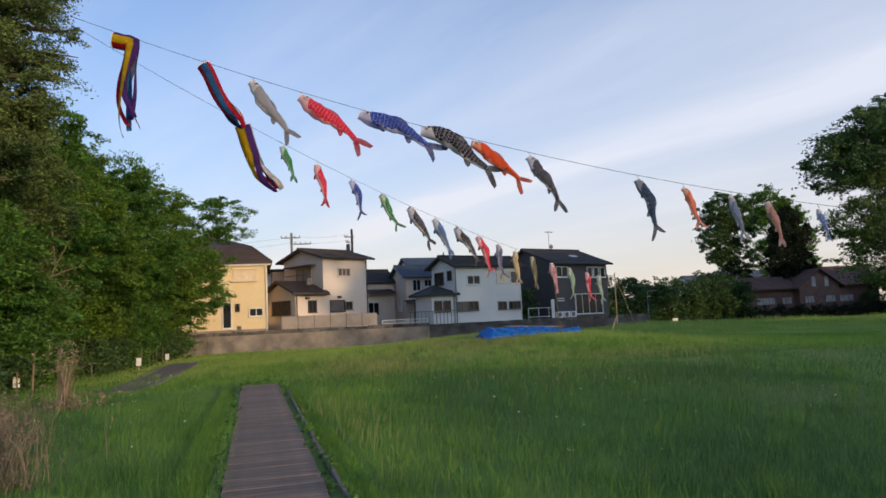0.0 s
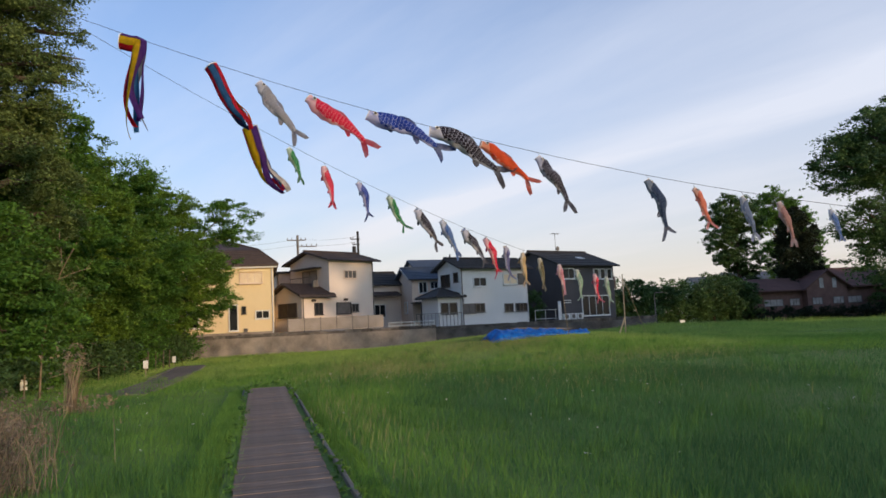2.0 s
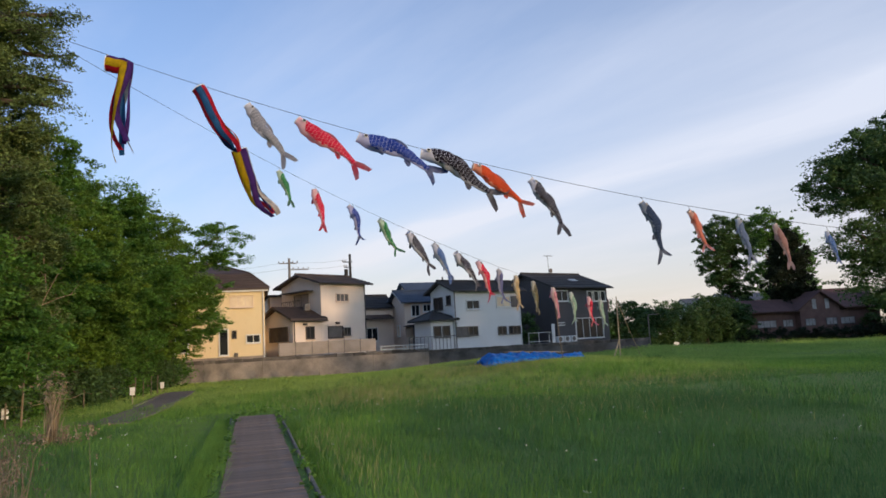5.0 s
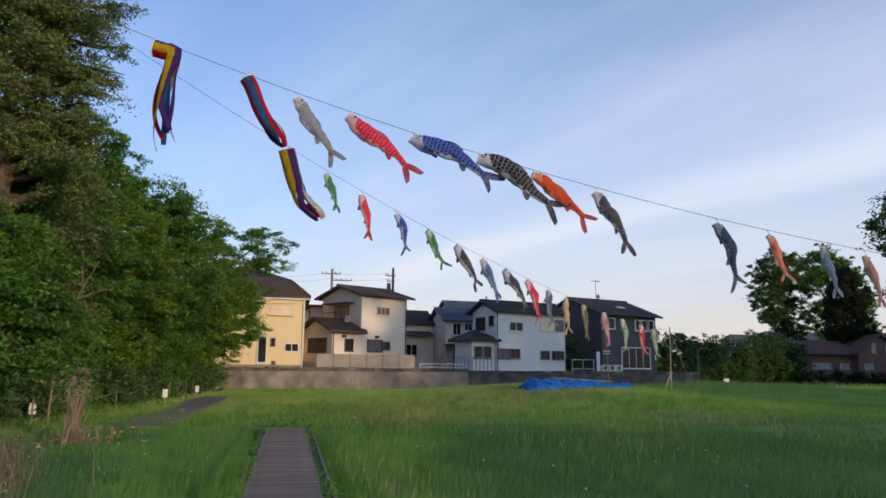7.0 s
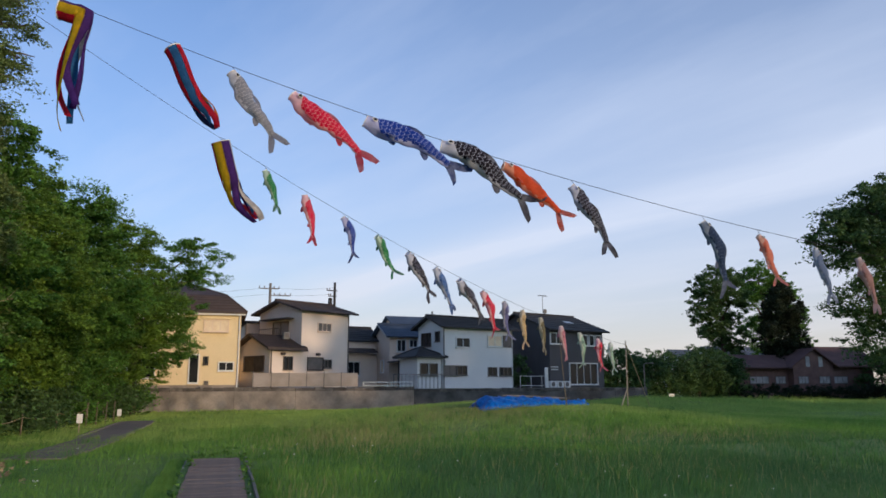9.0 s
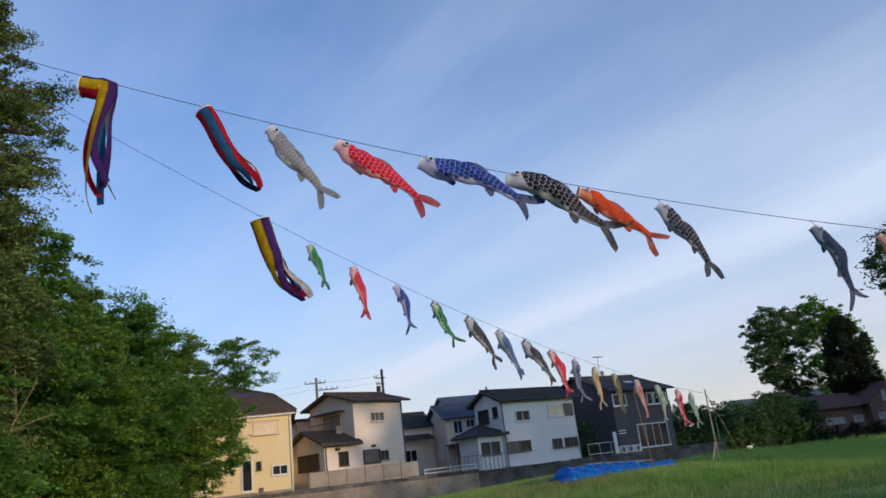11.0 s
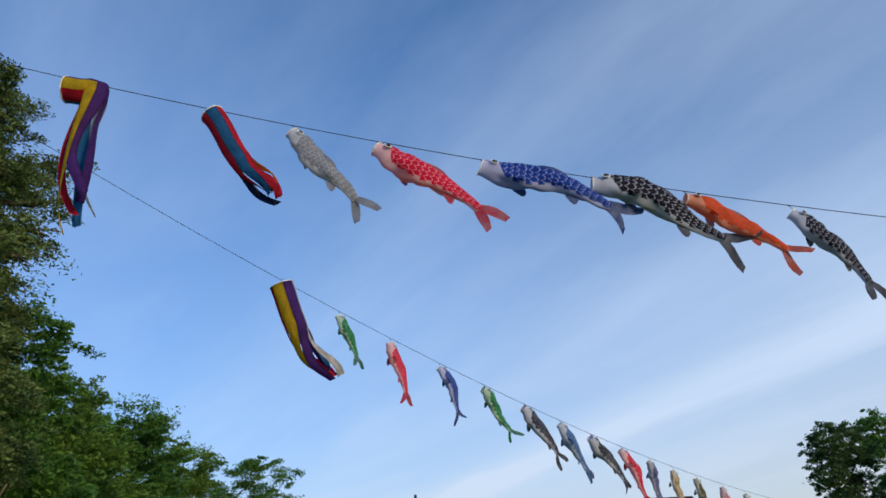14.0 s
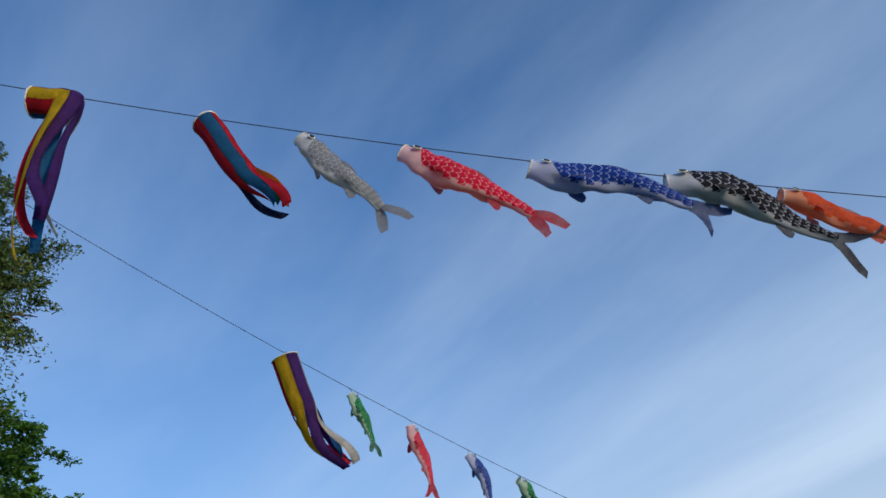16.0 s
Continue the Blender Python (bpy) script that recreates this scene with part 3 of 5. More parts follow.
# ---- houses; each is built in its own frame: x along the front, y towards the back ----
def window(parent, x0, x1, z0, z1, y=0.0, face="front", frame="white", panes=2, fill="glass", box_sill=False):
    """A framed window on the front (y = const) or on the left side (x = const, running back)."""
    def put(bm, a0, a1, d0, d1, b0, b1):
        if face == "front":
            box(bm, a0, a1, y - d1, y - d0, b0, b1)
        else:
            box(bm, y - d1, y - d0, a0, a1, b0, b1)
        return bm
    t = 0.085 if frame == "white" else 0.06
    bm = BM()
    put(bm, x0 - t, x1 + t, 0.0, 0.09, z0 - t, z0)
    put(bm, x0 - t, x1 + t, 0.0, 0.09, z1, z1 + t)
    put(bm, x0 - t, x0, 0.0, 0.085, z0, z1)
    put(bm, x1, x1 + t, 0.0, 0.085, z0, z1)
    win = part("window", bm, M[frame], parent)
    step = (x1 - x0) / panes
    for i in range(panes):
        part("pane", put(BM(), x0 + i * step + 0.01, x0 + (i + 1) * step - 0.01, 0.0, 0.02, z0, z1), M[fill], win)
        if i:
            part("mullion", put(BM(), x0 + i * step - 0.025, x0 + i * step + 0.025, 0.0, 0.06, z0, z1), M[frame], win)
    part("sill", put(BM(), x0 - t - 0.03, x1 + t + 0.03, 0.0, 0.16 if not box_sill else 0.3, z0 - t - 0.05, z0 - t - 0.004), M[frame], win)
    return win


def gable_body(bm, L, W, z0, eave, ridge):
    """Walls with a gable on each end, the ridge running along x."""
    lo = [bm.verts.new(p) for p in ((0, 0, z0), (L, 0, z0), (L, W, z0), (0, W, z0))]
    hi = [bm.verts.new(p) for p in ((0, 0, eave), (L, 0, eave), (L, W, eave), (0, W, eave))]
    a, b = bm.verts.new((0, W / 2, ridge)), bm.verts.new((L, W / 2, ridge))
    for f in ((lo[0], lo[1], hi[1], hi[0]), (lo[1], lo[2], hi[2], b, hi[1]), (lo[2], lo[3], hi[3], hi[2]), (lo[3], lo[0], hi[0], a, hi[3]),
              (hi[0], hi[1], b, a), (hi[2], hi[3], a, b), (lo[3], lo[2], lo[1], lo[0])):
        bm.faces.new(f)
    return bm


def gable_roof(parent, L, W, eave, ridge, material, over=0.5, thick=0.16):
    k = (ridge - eave) / (W / 2)
    z_e, z_r = eave - over * k + thick, ridge + thick
    for sgn, name in ((0, "roof_front"), (1, "roof_back")):
        y = -over if sgn == 0 else W + over
        quad = [(-over, y, z_e), (L + over, y, z_e), (L + over, W / 2, z_r), (-over, W / 2, z_r)]
        r = part("roof", prism(BM(), quad if sgn == 0 else quad[::-1], thick), material, parent)
        # courses of tiles as low steps along the slope
        n = 7
        for i in range(1, n):
            f = i / n
            yy, zz2 = y + (W / 2 - y) * f, z_e + (z_r - z_e) * f
            part("tile_course", box(BM(), -over, L + over, yy - 0.03, yy + 0.03, zz2 - 0.02, zz2 + 0.035), material, r)
        part("gutter", tube(BM(), [(-over, y, z_e - thick * 0.6), (L + over, y, z_e - thick * 0.6)], 0.05, sides=6), M["sash_dark"], parent)
    part("ridge_cap", tube(BM(), [(-over, W / 2, z_r + 0.02), (L + over, W / 2, z_r + 0.02)], 0.11, sides=6), material, parent)


def slabs(parent, name, quads, thick, material):
    """Each slope of a roof is a slab of its own."""
    return [part(name, prism(BM(), q, thick), material, parent) for q in quads]


def hip_roof(parent, x0, x1, y0, y1, eave, ridge, material, over=0.5, run=None, thick=0.16):
    x0, x1, y0, y1 = x0 - over, x1 + over, y0 - over, y1 + over
    d = (y1 - y0) / 2 if run is None else run
    c = [(x0, y0, eave), (x1, y0, eave), (x1, y1, eave), (x0, y1, eave)]
    ym = (y0 + y1) / 2
    a, b = (min(x0 + d, (x0 + x1) / 2 - 0.02), ym, ridge), (max(x1 - d, (x0 + x1) / 2 + 0.02), ym, ridge)
    r = slabs(parent, "roof", ([c[0], c[1], b, a], [c[1], c[2], b], [c[2], c[3], a, b], [c[3], c[0], a]), thick, material)[0]
    for p, q in ((c[0], a), (c[1], b), (c[2], b), (c[3], a), (a, b)):
        part("hip_cap", tube(BM(), [p, q], 0.08, sides=6), material, r)
    return r


def knee_roof(parent, x0, x1, y0, y1, eave, knee, top, material, over=0.4, inset=1.15, thick=0.16):
    """A hipped roof whose slope is steep at the eaves and flatter above."""
    rings = []
    for d, z in ((-over, eave), (inset, knee)):
        rings.append([(x0 + d, y0 + d, z), (x1 - d, y0 + d, z), (x1 - d, y1 - d, z), (x0 + d, y1 - d, z)])
    xm, ym = (x0 + x1) / 2, (y0 + y1) / 2
    tops = [(xm - 0.5, ym, top), (xm + 0.5, ym, top)]
    k = rings[1]
    lower = [[rings[0][i], rings[0][(i + 1) % 4], k[(i + 1) % 4], k[i]] for i in range(4)]
    upper = [[k[0], k[1], tops[1], tops[0]], [k[1], k[2], tops[1]], [k[2], k[3], tops[0], tops[1]], [k[3], k[0], tops[0]]]
    r = slabs(parent, "roof", lower + upper, thick, material)[0]
    for i in range(4):
        part("hip_cap", tube(BM(), [rings[0][i], k[i], tops[1 if i in (1, 2) else 0]], 0.08, sides=6), material, r)
    part("ridge_cap", tube(BM(), tops, 0.09, sides=6), material, r)
    for i in range(1, 6):
        f = i / 6
        y, z = y0 - over + (inset + over) * f, eave + (knee - eave) * f
        part("tile_course", box(BM(), x0 - over + (inset + over) * f, x1 + over - (inset + over) * f, y - 0.03, y + 0.03, z - 0.02, z + 0.03), material, r)
    return r


def downpipe(parent, x, y, z0, z1, material="white"):
    part("downpipe", tube(BM(), [(x, y, z0), (x, y, z1)], 0.05, sides=6), M[material], parent)


def house_cream():
    h = thing("house", pose(-9.2, 62.2, 0, 0, 0, 0), label="cream two-storey house with brown hipped roof, lit by low sun", category="house")
    L, W, z0, e = 10.3, 9.0, 1.40, 7.1
    part("wall", box(BM(), 0, L, 0, W, z0, e), M["cream"], h)
    knee_roof(h, 0, L, 0, W, 7.25, 8.65, 10.0, M["roof_brown"])
    part("fascia", box(BM(), -0.3, L + 0.3, -0.33, -0.27, 6.96, 7.09), M["white"], h)
    part("plinth", box(BM(), -0.03, L + 0.03, -0.03, 0, z0, z0 + 0.35), M["concrete"], h)
    u = window(h, 7.65, 9.35, 5.75, 6.55, frame="beige", panes=3, fill="blind", box_sill=True)
    part("shutter_box", box(BM(), 7.5, 9.5, -0.14, -0.004, 6.66, 6.8), M["cream"], u)
    window(h, 6.75, 7.35, 1.95, 3.95, panes=1)
    window(h, 7.75, 8.0, 3.3, 3.8, frame="sash_dark", panes=1)
    window(h, 8.85, 9.85, 2.85, 3.4, panes=2)
    window(h, 2.5, 4.3, 5.6, 6.6, panes=2)
    window(h, 2.5, 4.3, 2.3, 4.0, panes=2)
    downpipe(h, L - 0.12, -0.08, z0, 7.0)
    part("meter_box", box(BM(), 7.85, 8.15, -0.15, 0, 1.75, 2.05, 0.02), M["shutter"], h)
    part("step", box(BM(), 7.6, 8.5, -0.7, -0.01, z0, z0 + 0.25, 0.02), M["concrete"], h)


def house_offwhite():
    h = thing("house", pose(5.75, 62.9, 0, 0, 0, 32), label="off-white rendered house with brown tiled gable roof and annex", category="house")
    L, W, z0, e, r = 4.95, 5.7, 1.40, 7.62, 8.42
    part("wall", gable_body(BM(), L, W, z0, e, r), M["offwhite"], h)
    gable_roof(h, L, W, e, r, M["roof_brown"], 0.55)
    window(h, 1.65, 2.95, 6.05, 6.65, frame="beige", panes=3, fill="shutter")
    a = part("annex", BM(), M["offwhite"], h)
    bm = gable_body(BM(), 2.9, 4.2, z0, 4.6, 5.5)
    bmesh.ops.translate(bm, verts=bm.verts, vec=(-2.9, 0.006, 0))
    bm.to_mesh(a.data)
    bm.free()
    k = (5.5 - 4.6) / 2.1
    for sgn in (0, 1):
        y = -0.5 if sgn == 0 else 4.7
        q = [(-3.45, y, 4.6 - 0.5 * k + 0.16), (0.3, y, 4.6 - 0.5 * k + 0.16), (0.3, 2.1, 5.66), (-3.45, 2.1, 5.66)]
        rr = part("annex_roof", prism(BM(), q if sgn == 0 else q[::-1], 0.16), M["roof_brown"], h)
        for i in range(14):
            x = -3.4 + i * 0.28
            part("roll_tile", tube(BM(), [(x, y, q[0][2] + 0.02), (x, 2.1, 5.68)], 0.045, sides=5), M["roof_brown"], rr)
    part("annex_gutter", tube(BM(), [(-3.45, -0.55, 4.36), (0.3, -0.55, 4.36)], 0.05, sides=6), M["sash_dark"], h)
    window(h, -1.6, -0.85, 2.95, 3.85, frame="sash_dark", panes=2)
    window(h, 0.7, 2.2, 2.95, 3.85, frame="sash_dark", panes=1, fill="shutter")
    window(h, 2.4, 3.05, 3.1, 3.7, frame="shutter", panes=2)
    window(h, 0.7, 3.3, 2.85, 3.9, y=-2.9, face="side", frame="sash_dark", panes=2, fill="sash_dark")
    window(h, 1.7, 3.7, 5.75, 6.75, y=0, face="side", frame="shutter", panes=2, fill="fence")
    part("canopy", box(BM(), -0.75, -0.01, 1.0, 4.8, 6.95, 7.05), M["sash_dark"], h)
    rail = part("balcony_rail", box(BM(), -0.8, -0.76, 1.9, 4.6, 6.2, 6.25), M["sash_dark"], h)
    for i in range(10):
        part("baluster", box(BM(), -0.79, -0.77, 1.9 + i * 0.3, 1.92 + i * 0.3, 5.5, 6.2), M["sash_dark"], rail)
    for x, z in ((-1.95, 4.0), (1.45, 4.05)):
        v = part("vent_hood", box(BM(), x, x + 0.36, -0.26, 0, z, z + 0.2, 0.04), M["sash_dark"], h)
    ac = part("air_conditioner", box(BM(), -1.0, -0.45, 0.9, 1.15, 5.3, 5.85, 0.03), M["pole_grey"], h, "grey outdoor air conditioner on the annex roof")
    part("fan_grille", tube(BM(), [(-0.72, 0.896, 5.58), (-0.72, 0.875, 5.58)], 0.17, sides=16), M["shutter"], ac)
    downpipe(h, L - 0.1, -0.07, z0, 7.5, "shutter")
    downpipe(h, -2.8, -0.07, z0, 4.45, "shutter")


def house_beige():
    h = thing("house", pose(14.35, 69.6, 0, 0, 0, 6), label="beige two-storey house with blue-grey tiled roof", category="house")
    L, W, z0, e, r = 6.5, 4.6, 1.40, 6.15, 7.2
    part("wall", gable_body(BM(), L, W, z0, e, r), M["beige"], h)
    gable_roof(h, L, W, e, r, M["roof_blue"], 0.45)
    w2 = part("back_wing", BM(), M["beige"], h)
    bm = gable_body(BM(), 5.0, 6.0, z0, 7.0, 8.4)
    bmesh.ops.translate(bm, verts=bm.verts, vec=(2.0, 3.2, 0))
    bm.to_mesh(w2.data)
    bm.free()
    slabs(h, "wing_roof", ([(1.6, 2.8, 6.95), (7.4, 2.8, 6.95), (7.4, 6.2, 8.55), (1.6, 6.2, 8.55)], [(7.4, 9.6, 6.95), (1.6, 9.6, 6.95), (1.6, 6.2, 8.55), (7.4, 6.2, 8.55)]), 0.16, M["roof_blue"])
    part("bargeboard", prism(BM(), [(-0.47, -0.45, 6.12), (-0.47, 2.3, 7.38), (-0.47, 2.3, 7.24), (-0.47, -0.45, 5.98)], 0.05), M["white"], h)
    window(h, 0.75, 1.5, 4.75, 5.75, panes=2)
    window(h, 1.95, 2.65, 5.15, 5.75, panes=2)
    window(h, 1.6, 2.4, 2.9, 3.9, y=0, face="side", panes=1, fill="blind")
    part("carport_roof", box(BM(), -0.2, 4.2, -2.6, -0.02, 3.7, 3.8), M["sash_dark"], h)
    for x in (0.0, 4.0):
        part("carport_post", box(BM(), x, x + 0.1, -2.5, -2.4, z0, 3.7), M["sash_dark"], h)
    part("carport_gate", box(BM(), 0.0, 1.9, -2.35, -2.28, z0, 2.6), M["wood_dark"], h)
    # the smaller house between
    n = thing("house", pose(10.6, 72.5, 0, 0, 0, 12), label="small whitish house behind with grey tiled roof", category="house")
    part("wall", gable_body(BM(), 3.4, 5.0, z0, 5.9, 7.1), M["offwhite"], n)
    gable_roof(n, 3.4, 5.0, 5.9, 7.1, M["roof_dark"], 0.4)
    bm = BM()
    prism(bm, [(-0.4, -1.2, 4.75), (3.0, -1.2, 4.75), (3.0, -0.01, 5.15), (-0.4, -0.01, 5.15)], 0.12)
    part("porch_roof", bm, M["roof_brown"], n)
    window(n, 0.5, 1.6, 2.6, 3.8, panes=2)
    b = thing("house", pose(1.7, 69.5, 0, 0, 0, 4), label="narrow beige house partly hidden between its neighbours", category="house")
    part("wall", box(BM(), 0, 4.2, 0, 6, z0, 7.0), M["beige"], b)
    part("roof", box(BM(), -0.3, 4.5, -0.3, 6.3, 7.004, 7.2, 0.03), M["roof_dark"], b)
    window(b, 1.7, 2.6, 5.2, 6.2, panes=2)


def house_palegrey():
    h = thing("house", pose(17.45, 63.0, 0, 0, 0, 19), label="pale grey two-storey house with low dark roof", category="house")
    L, W, z0, e, r = 7.65, 3.7, 1.40, 6.6, 7.4
    part("wall", gable_body(BM(), L, W, z0, e, r), M["palegrey"], h)
    gable_roof(h, L, W, e, r, M["roof_dark"], 0.5, 0.18)
    window(h, 1.42, 2.79, 4.9, 5.6, panes=2)
    u = window(h, 4.85, 6.4, 5.05, 5.9, panes=2, fill="blind")
    part("shutter_leaf", box(BM(), 6.5, 7.5, -0.12, -0.02, 4.95, 6.0, 0.01), M["shutter"], u)
    window(h, 0.12, 1.35, 2.5, 3.25, frame="shutter", panes=2, fill="shutter")
    window(h, 1.5, 2.45, 2.55, 3.25, frame="shutter", panes=2)
    window(h, 4.85, 5.75, 2.5, 3.15, frame="shutter", panes=2)
    window(h, 6.15, 7.45, 2.5, 3.15, frame="shutter", panes=3)
    window(h, 1.75, 3.1, 5.0, 6.05, y=0, face="side", frame="sash_dark", panes=2)
    window(h, 0.45, 1.0, 5.35, 6.1, y=0, face="side", frame="sash_dark", panes=1)
    p = part("porch", box(BM(), -2.35, -0.004, 0.3, 3.0, z0, 4.0), M["palegrey"], h)
    hip_roof(h, -2.35, 0.0, 0.3, 3.0, 4.0, 4.85, M["roof_dark"], 0.45, thick=0.12)
    window(h, -2.05, -1.35, 2.5, 3.4, y=0.3, frame="shutter", panes=1)
    window(h, -1.1, -0.4, 2.5, 3.4, y=0.3, frame="shutter", panes=1)
    downpipe(h, 0.08, -0.06, z0, 6.5, "shutter")
    downpipe(h, L - 0.08, -0.06, z0, 6.5, "white")
    part("wall_lamp", box(BM(), 0.12, 0.3, -0.2, 0, 3.4, 3.75, 0.03), M["white"], h)
    part("chimney_vent", tube(BM(), [(0.2, W / 2, 7.4), (0.2, W / 2, 7.95)], 0.07, sides=8), M["shutter"], h)
    g = thing("garden_fence", label="pale grey metal garden fence beside the porch", category="fence")
    for i in range(13):
        part("picket", box(BM(), 12.9 + i * 0.33, 12.95 + i * 0.33, 61.4, 61.44, 1.40, 2.5), M["pole_grey"], g)
    part("top_rail", box(BM(), 12.85, 17.0, 61.395, 61.445, 2.5, 2.56), M["pole_grey"], g)
    f = thing("garden_gate_fence", label="white wire fence with thick end post", category="fence")
    for i in range(3):
        part("picket", box(BM(), 24.4 + i * 1.0, 24.43 + i * 1.0, 63.1, 63.14, 1.40, 2.4), M["white"], f)
    for z in (1.6, 2.4):
        part("rail", box(BM(), 24.4, 26.6, 63.09, 63.15, z, z + 0.04), M["white"], f)
    part("end_post", box(BM(), 26.65, 26.95, 62.9, 63.05, 1.40, 3.15, 0.02), M["white"], f)


def house_charcoal():
    h = thing("house", pose(28.2, 65.2, 0, 0, 0, 20), label="charcoal-clad two-storey house with white window frames", category="house")
    L, W, z0, e, r = 7.2, 8.4, 1.40, 6.72, 8.3
    part("wall", gable_body(BM(), L, W, z0, e, r), M["charcoal"], h)
    gable_roof(h, L, W, e, r, M["roof_dark"], 0.5, 0.16)
    window(h, 0.15, 1.6, 5.4, 6.3, panes=2)
    for x in (4.4, 5.3, 6.25):
        window(h, x, x + 0.6, 5.35, 6.25, panes=1)
    window(h, 2.5, 6.2, 1.75, 3.6, panes=4)
    for z in (3.0, 3.22):
        part("vent_bar", box(BM(), 0.1, 0.95, -0.08, 0, z, z + 0.08), M["white"], h)
    for i in range(3):
        ac = part("air_conditioner", box(BM(), -0.5 + i * 0.88, 0.25 + i * 0.88, -0.55, -0.2, 1.42, 2.0, 0.03), M["white"], h, "white outdoor air conditioner unit")
        part("fan_grille", tube(BM(), [(-0.2 + i * 0.88, -0.552, 1.72), (-0.2 + i * 0.88, -0.575, 1.72)], 0.22, sides=16), M["shutter"], ac)
    part("skylight", prism(BM(), [(4.0, 1.5, 7.50), (4.9, 1.5, 7.50), (4.9, 2.1, 7.73), (4.0, 2.1, 7.73)], 0.08), M["white"], h)
    part("balcony", box(BM(), L + 0.004, L + 1.1, 0.8, 2.6, 4.4, 5.6, 0.02), M["wood_dark"], h)
    an = part("antenna", tube(BM(), [(3.4, W / 2, r + 0.1), (3.4, W / 2, r + 2.1)], 0.025, sides=6), M["pole_grey"], h)
    part("antenna_bar", box(BM(), 2.9, 3.95, W / 2 - 0.02, W / 2 + 0.02, r + 2.02, r + 2.06), M["pole_grey"], an)
    for i in range(6):
        part("element", box(BM(), 2.95 + i * 0.19, 2.97 + i * 0.19, W / 2 - 0.3, W / 2 + 0.3, r + 2.06, r + 2.08), M["pole_grey"], an)
    bm = BM()
    bmesh.ops.create_uvsphere(bm, u_segments=12, v_segments=8, radius=0.24, matrix=Matrix.Translation((3.5, W / 2 - 0.2, r + 0.5)) @ Matrix.Diagonal((1, 0.45, 1, 1)))
    part("dish", bm, M["pole_grey"], an)


house_cream()
house_offwhite()
house_beige()
house_palegrey()
house_charcoal()


def plot_edge():
    f = thing("panel_fence", label="low grey-brown mesh panel fence on the retaining wall", category="fence")
    x = 2.1
    while x < 9.9:
        part("panel", box(BM(), x + 0.03, x + 1.27, 60.40, 60.43, 1.60, 2.62), M["fence"], f)
        part("post", box(BM(), x - 0.03, x + 0.03, 60.38, 60.45, 1.56, 2.7), M["shutter"], f)
        x += 1.3
    r = thing("guard_rail", label="white tubular guard rail on the wall", category="railing")
    for z in (1.66, 1.92):
        part("rail", tube(BM(), [(10.3, 60.42, z), (14.2, 60.42, z)], 0.035, sides=6), M["white"], r)
    for x in (10.32, 12.2, 12.5, 14.18):
        part("post", tube(BM(), [(x, 60.42, 1.55), (x, 60.42, 1.95)], 0.035, sides=6), M["white"], r)


plot_edge()


def utility_pole(x, y, top, arms, material, label):
    """arms: (height, reach to one side, reach to the other)."""
    p = thing("utility_pole", pose(x, y, 0), label=label, category="utility pole", group="utility poles")
    part("mast", tube(BM(), [(0, 0, 1.3), (0, 0, top)], 0.15, 0.12, 10), M[material], p)
    for z, w0, w1 in arms:
        arm = part("crossarm", box(BM(), -w0, w1, -0.05, 0.05, z, z + 0.09), M[material], p)
        for i in np.linspace(-w0, w1, 5):
            if abs(i) > 0.25:
                part("insulator", tube(BM(), [(i, 0, z + 0.09), (i, 0, z + 0.3)], 0.055, 0.035, 6), M["pole_grey"], arm)
    return p


utility_pole(3.85, 75, 11.3, ((10.75, 1.0, 0.8), (10.1, 0.1, 1.9)), "pole_grey", "grey concrete utility pole with crossarms and wires")
u2 = utility_pole(10.0, 75, 11.6, ((10.75, 0.75, 0.25), (10.2, 0.6, 0.2)), "black", "dark utility pole with short side brackets")
part("transformer", tube(BM(), [(-0.42, 0, 9.35), (-0.42, 0, 10.05)], 0.2, sides=12), M["black"], u2)


def span(a, b, sag, r, name, label, n=14, material="black"):
    pts = [Vector(a).lerp(Vector(b), i / n) - Vector((0, 0, sag * 4 * (i / n) * (1 - i / n))) for i in range(n + 1)]
    return tagged(part(name, tube(BM(), pts, r, sides=5), M[material]), label, "cable")


for dz in (0, -0.6):
    span((-14, 78, 10.6 + dz), (3.85, 75, 10.9 + dz), 0.5, 0.008, "power_cable", "thin black power cable between poles")
    span((3.85, 75, 10.9 + dz), (9.9, 75, 11.1 + dz), 0.2, 0.008, "power_cable", "thin black power cable between poles")


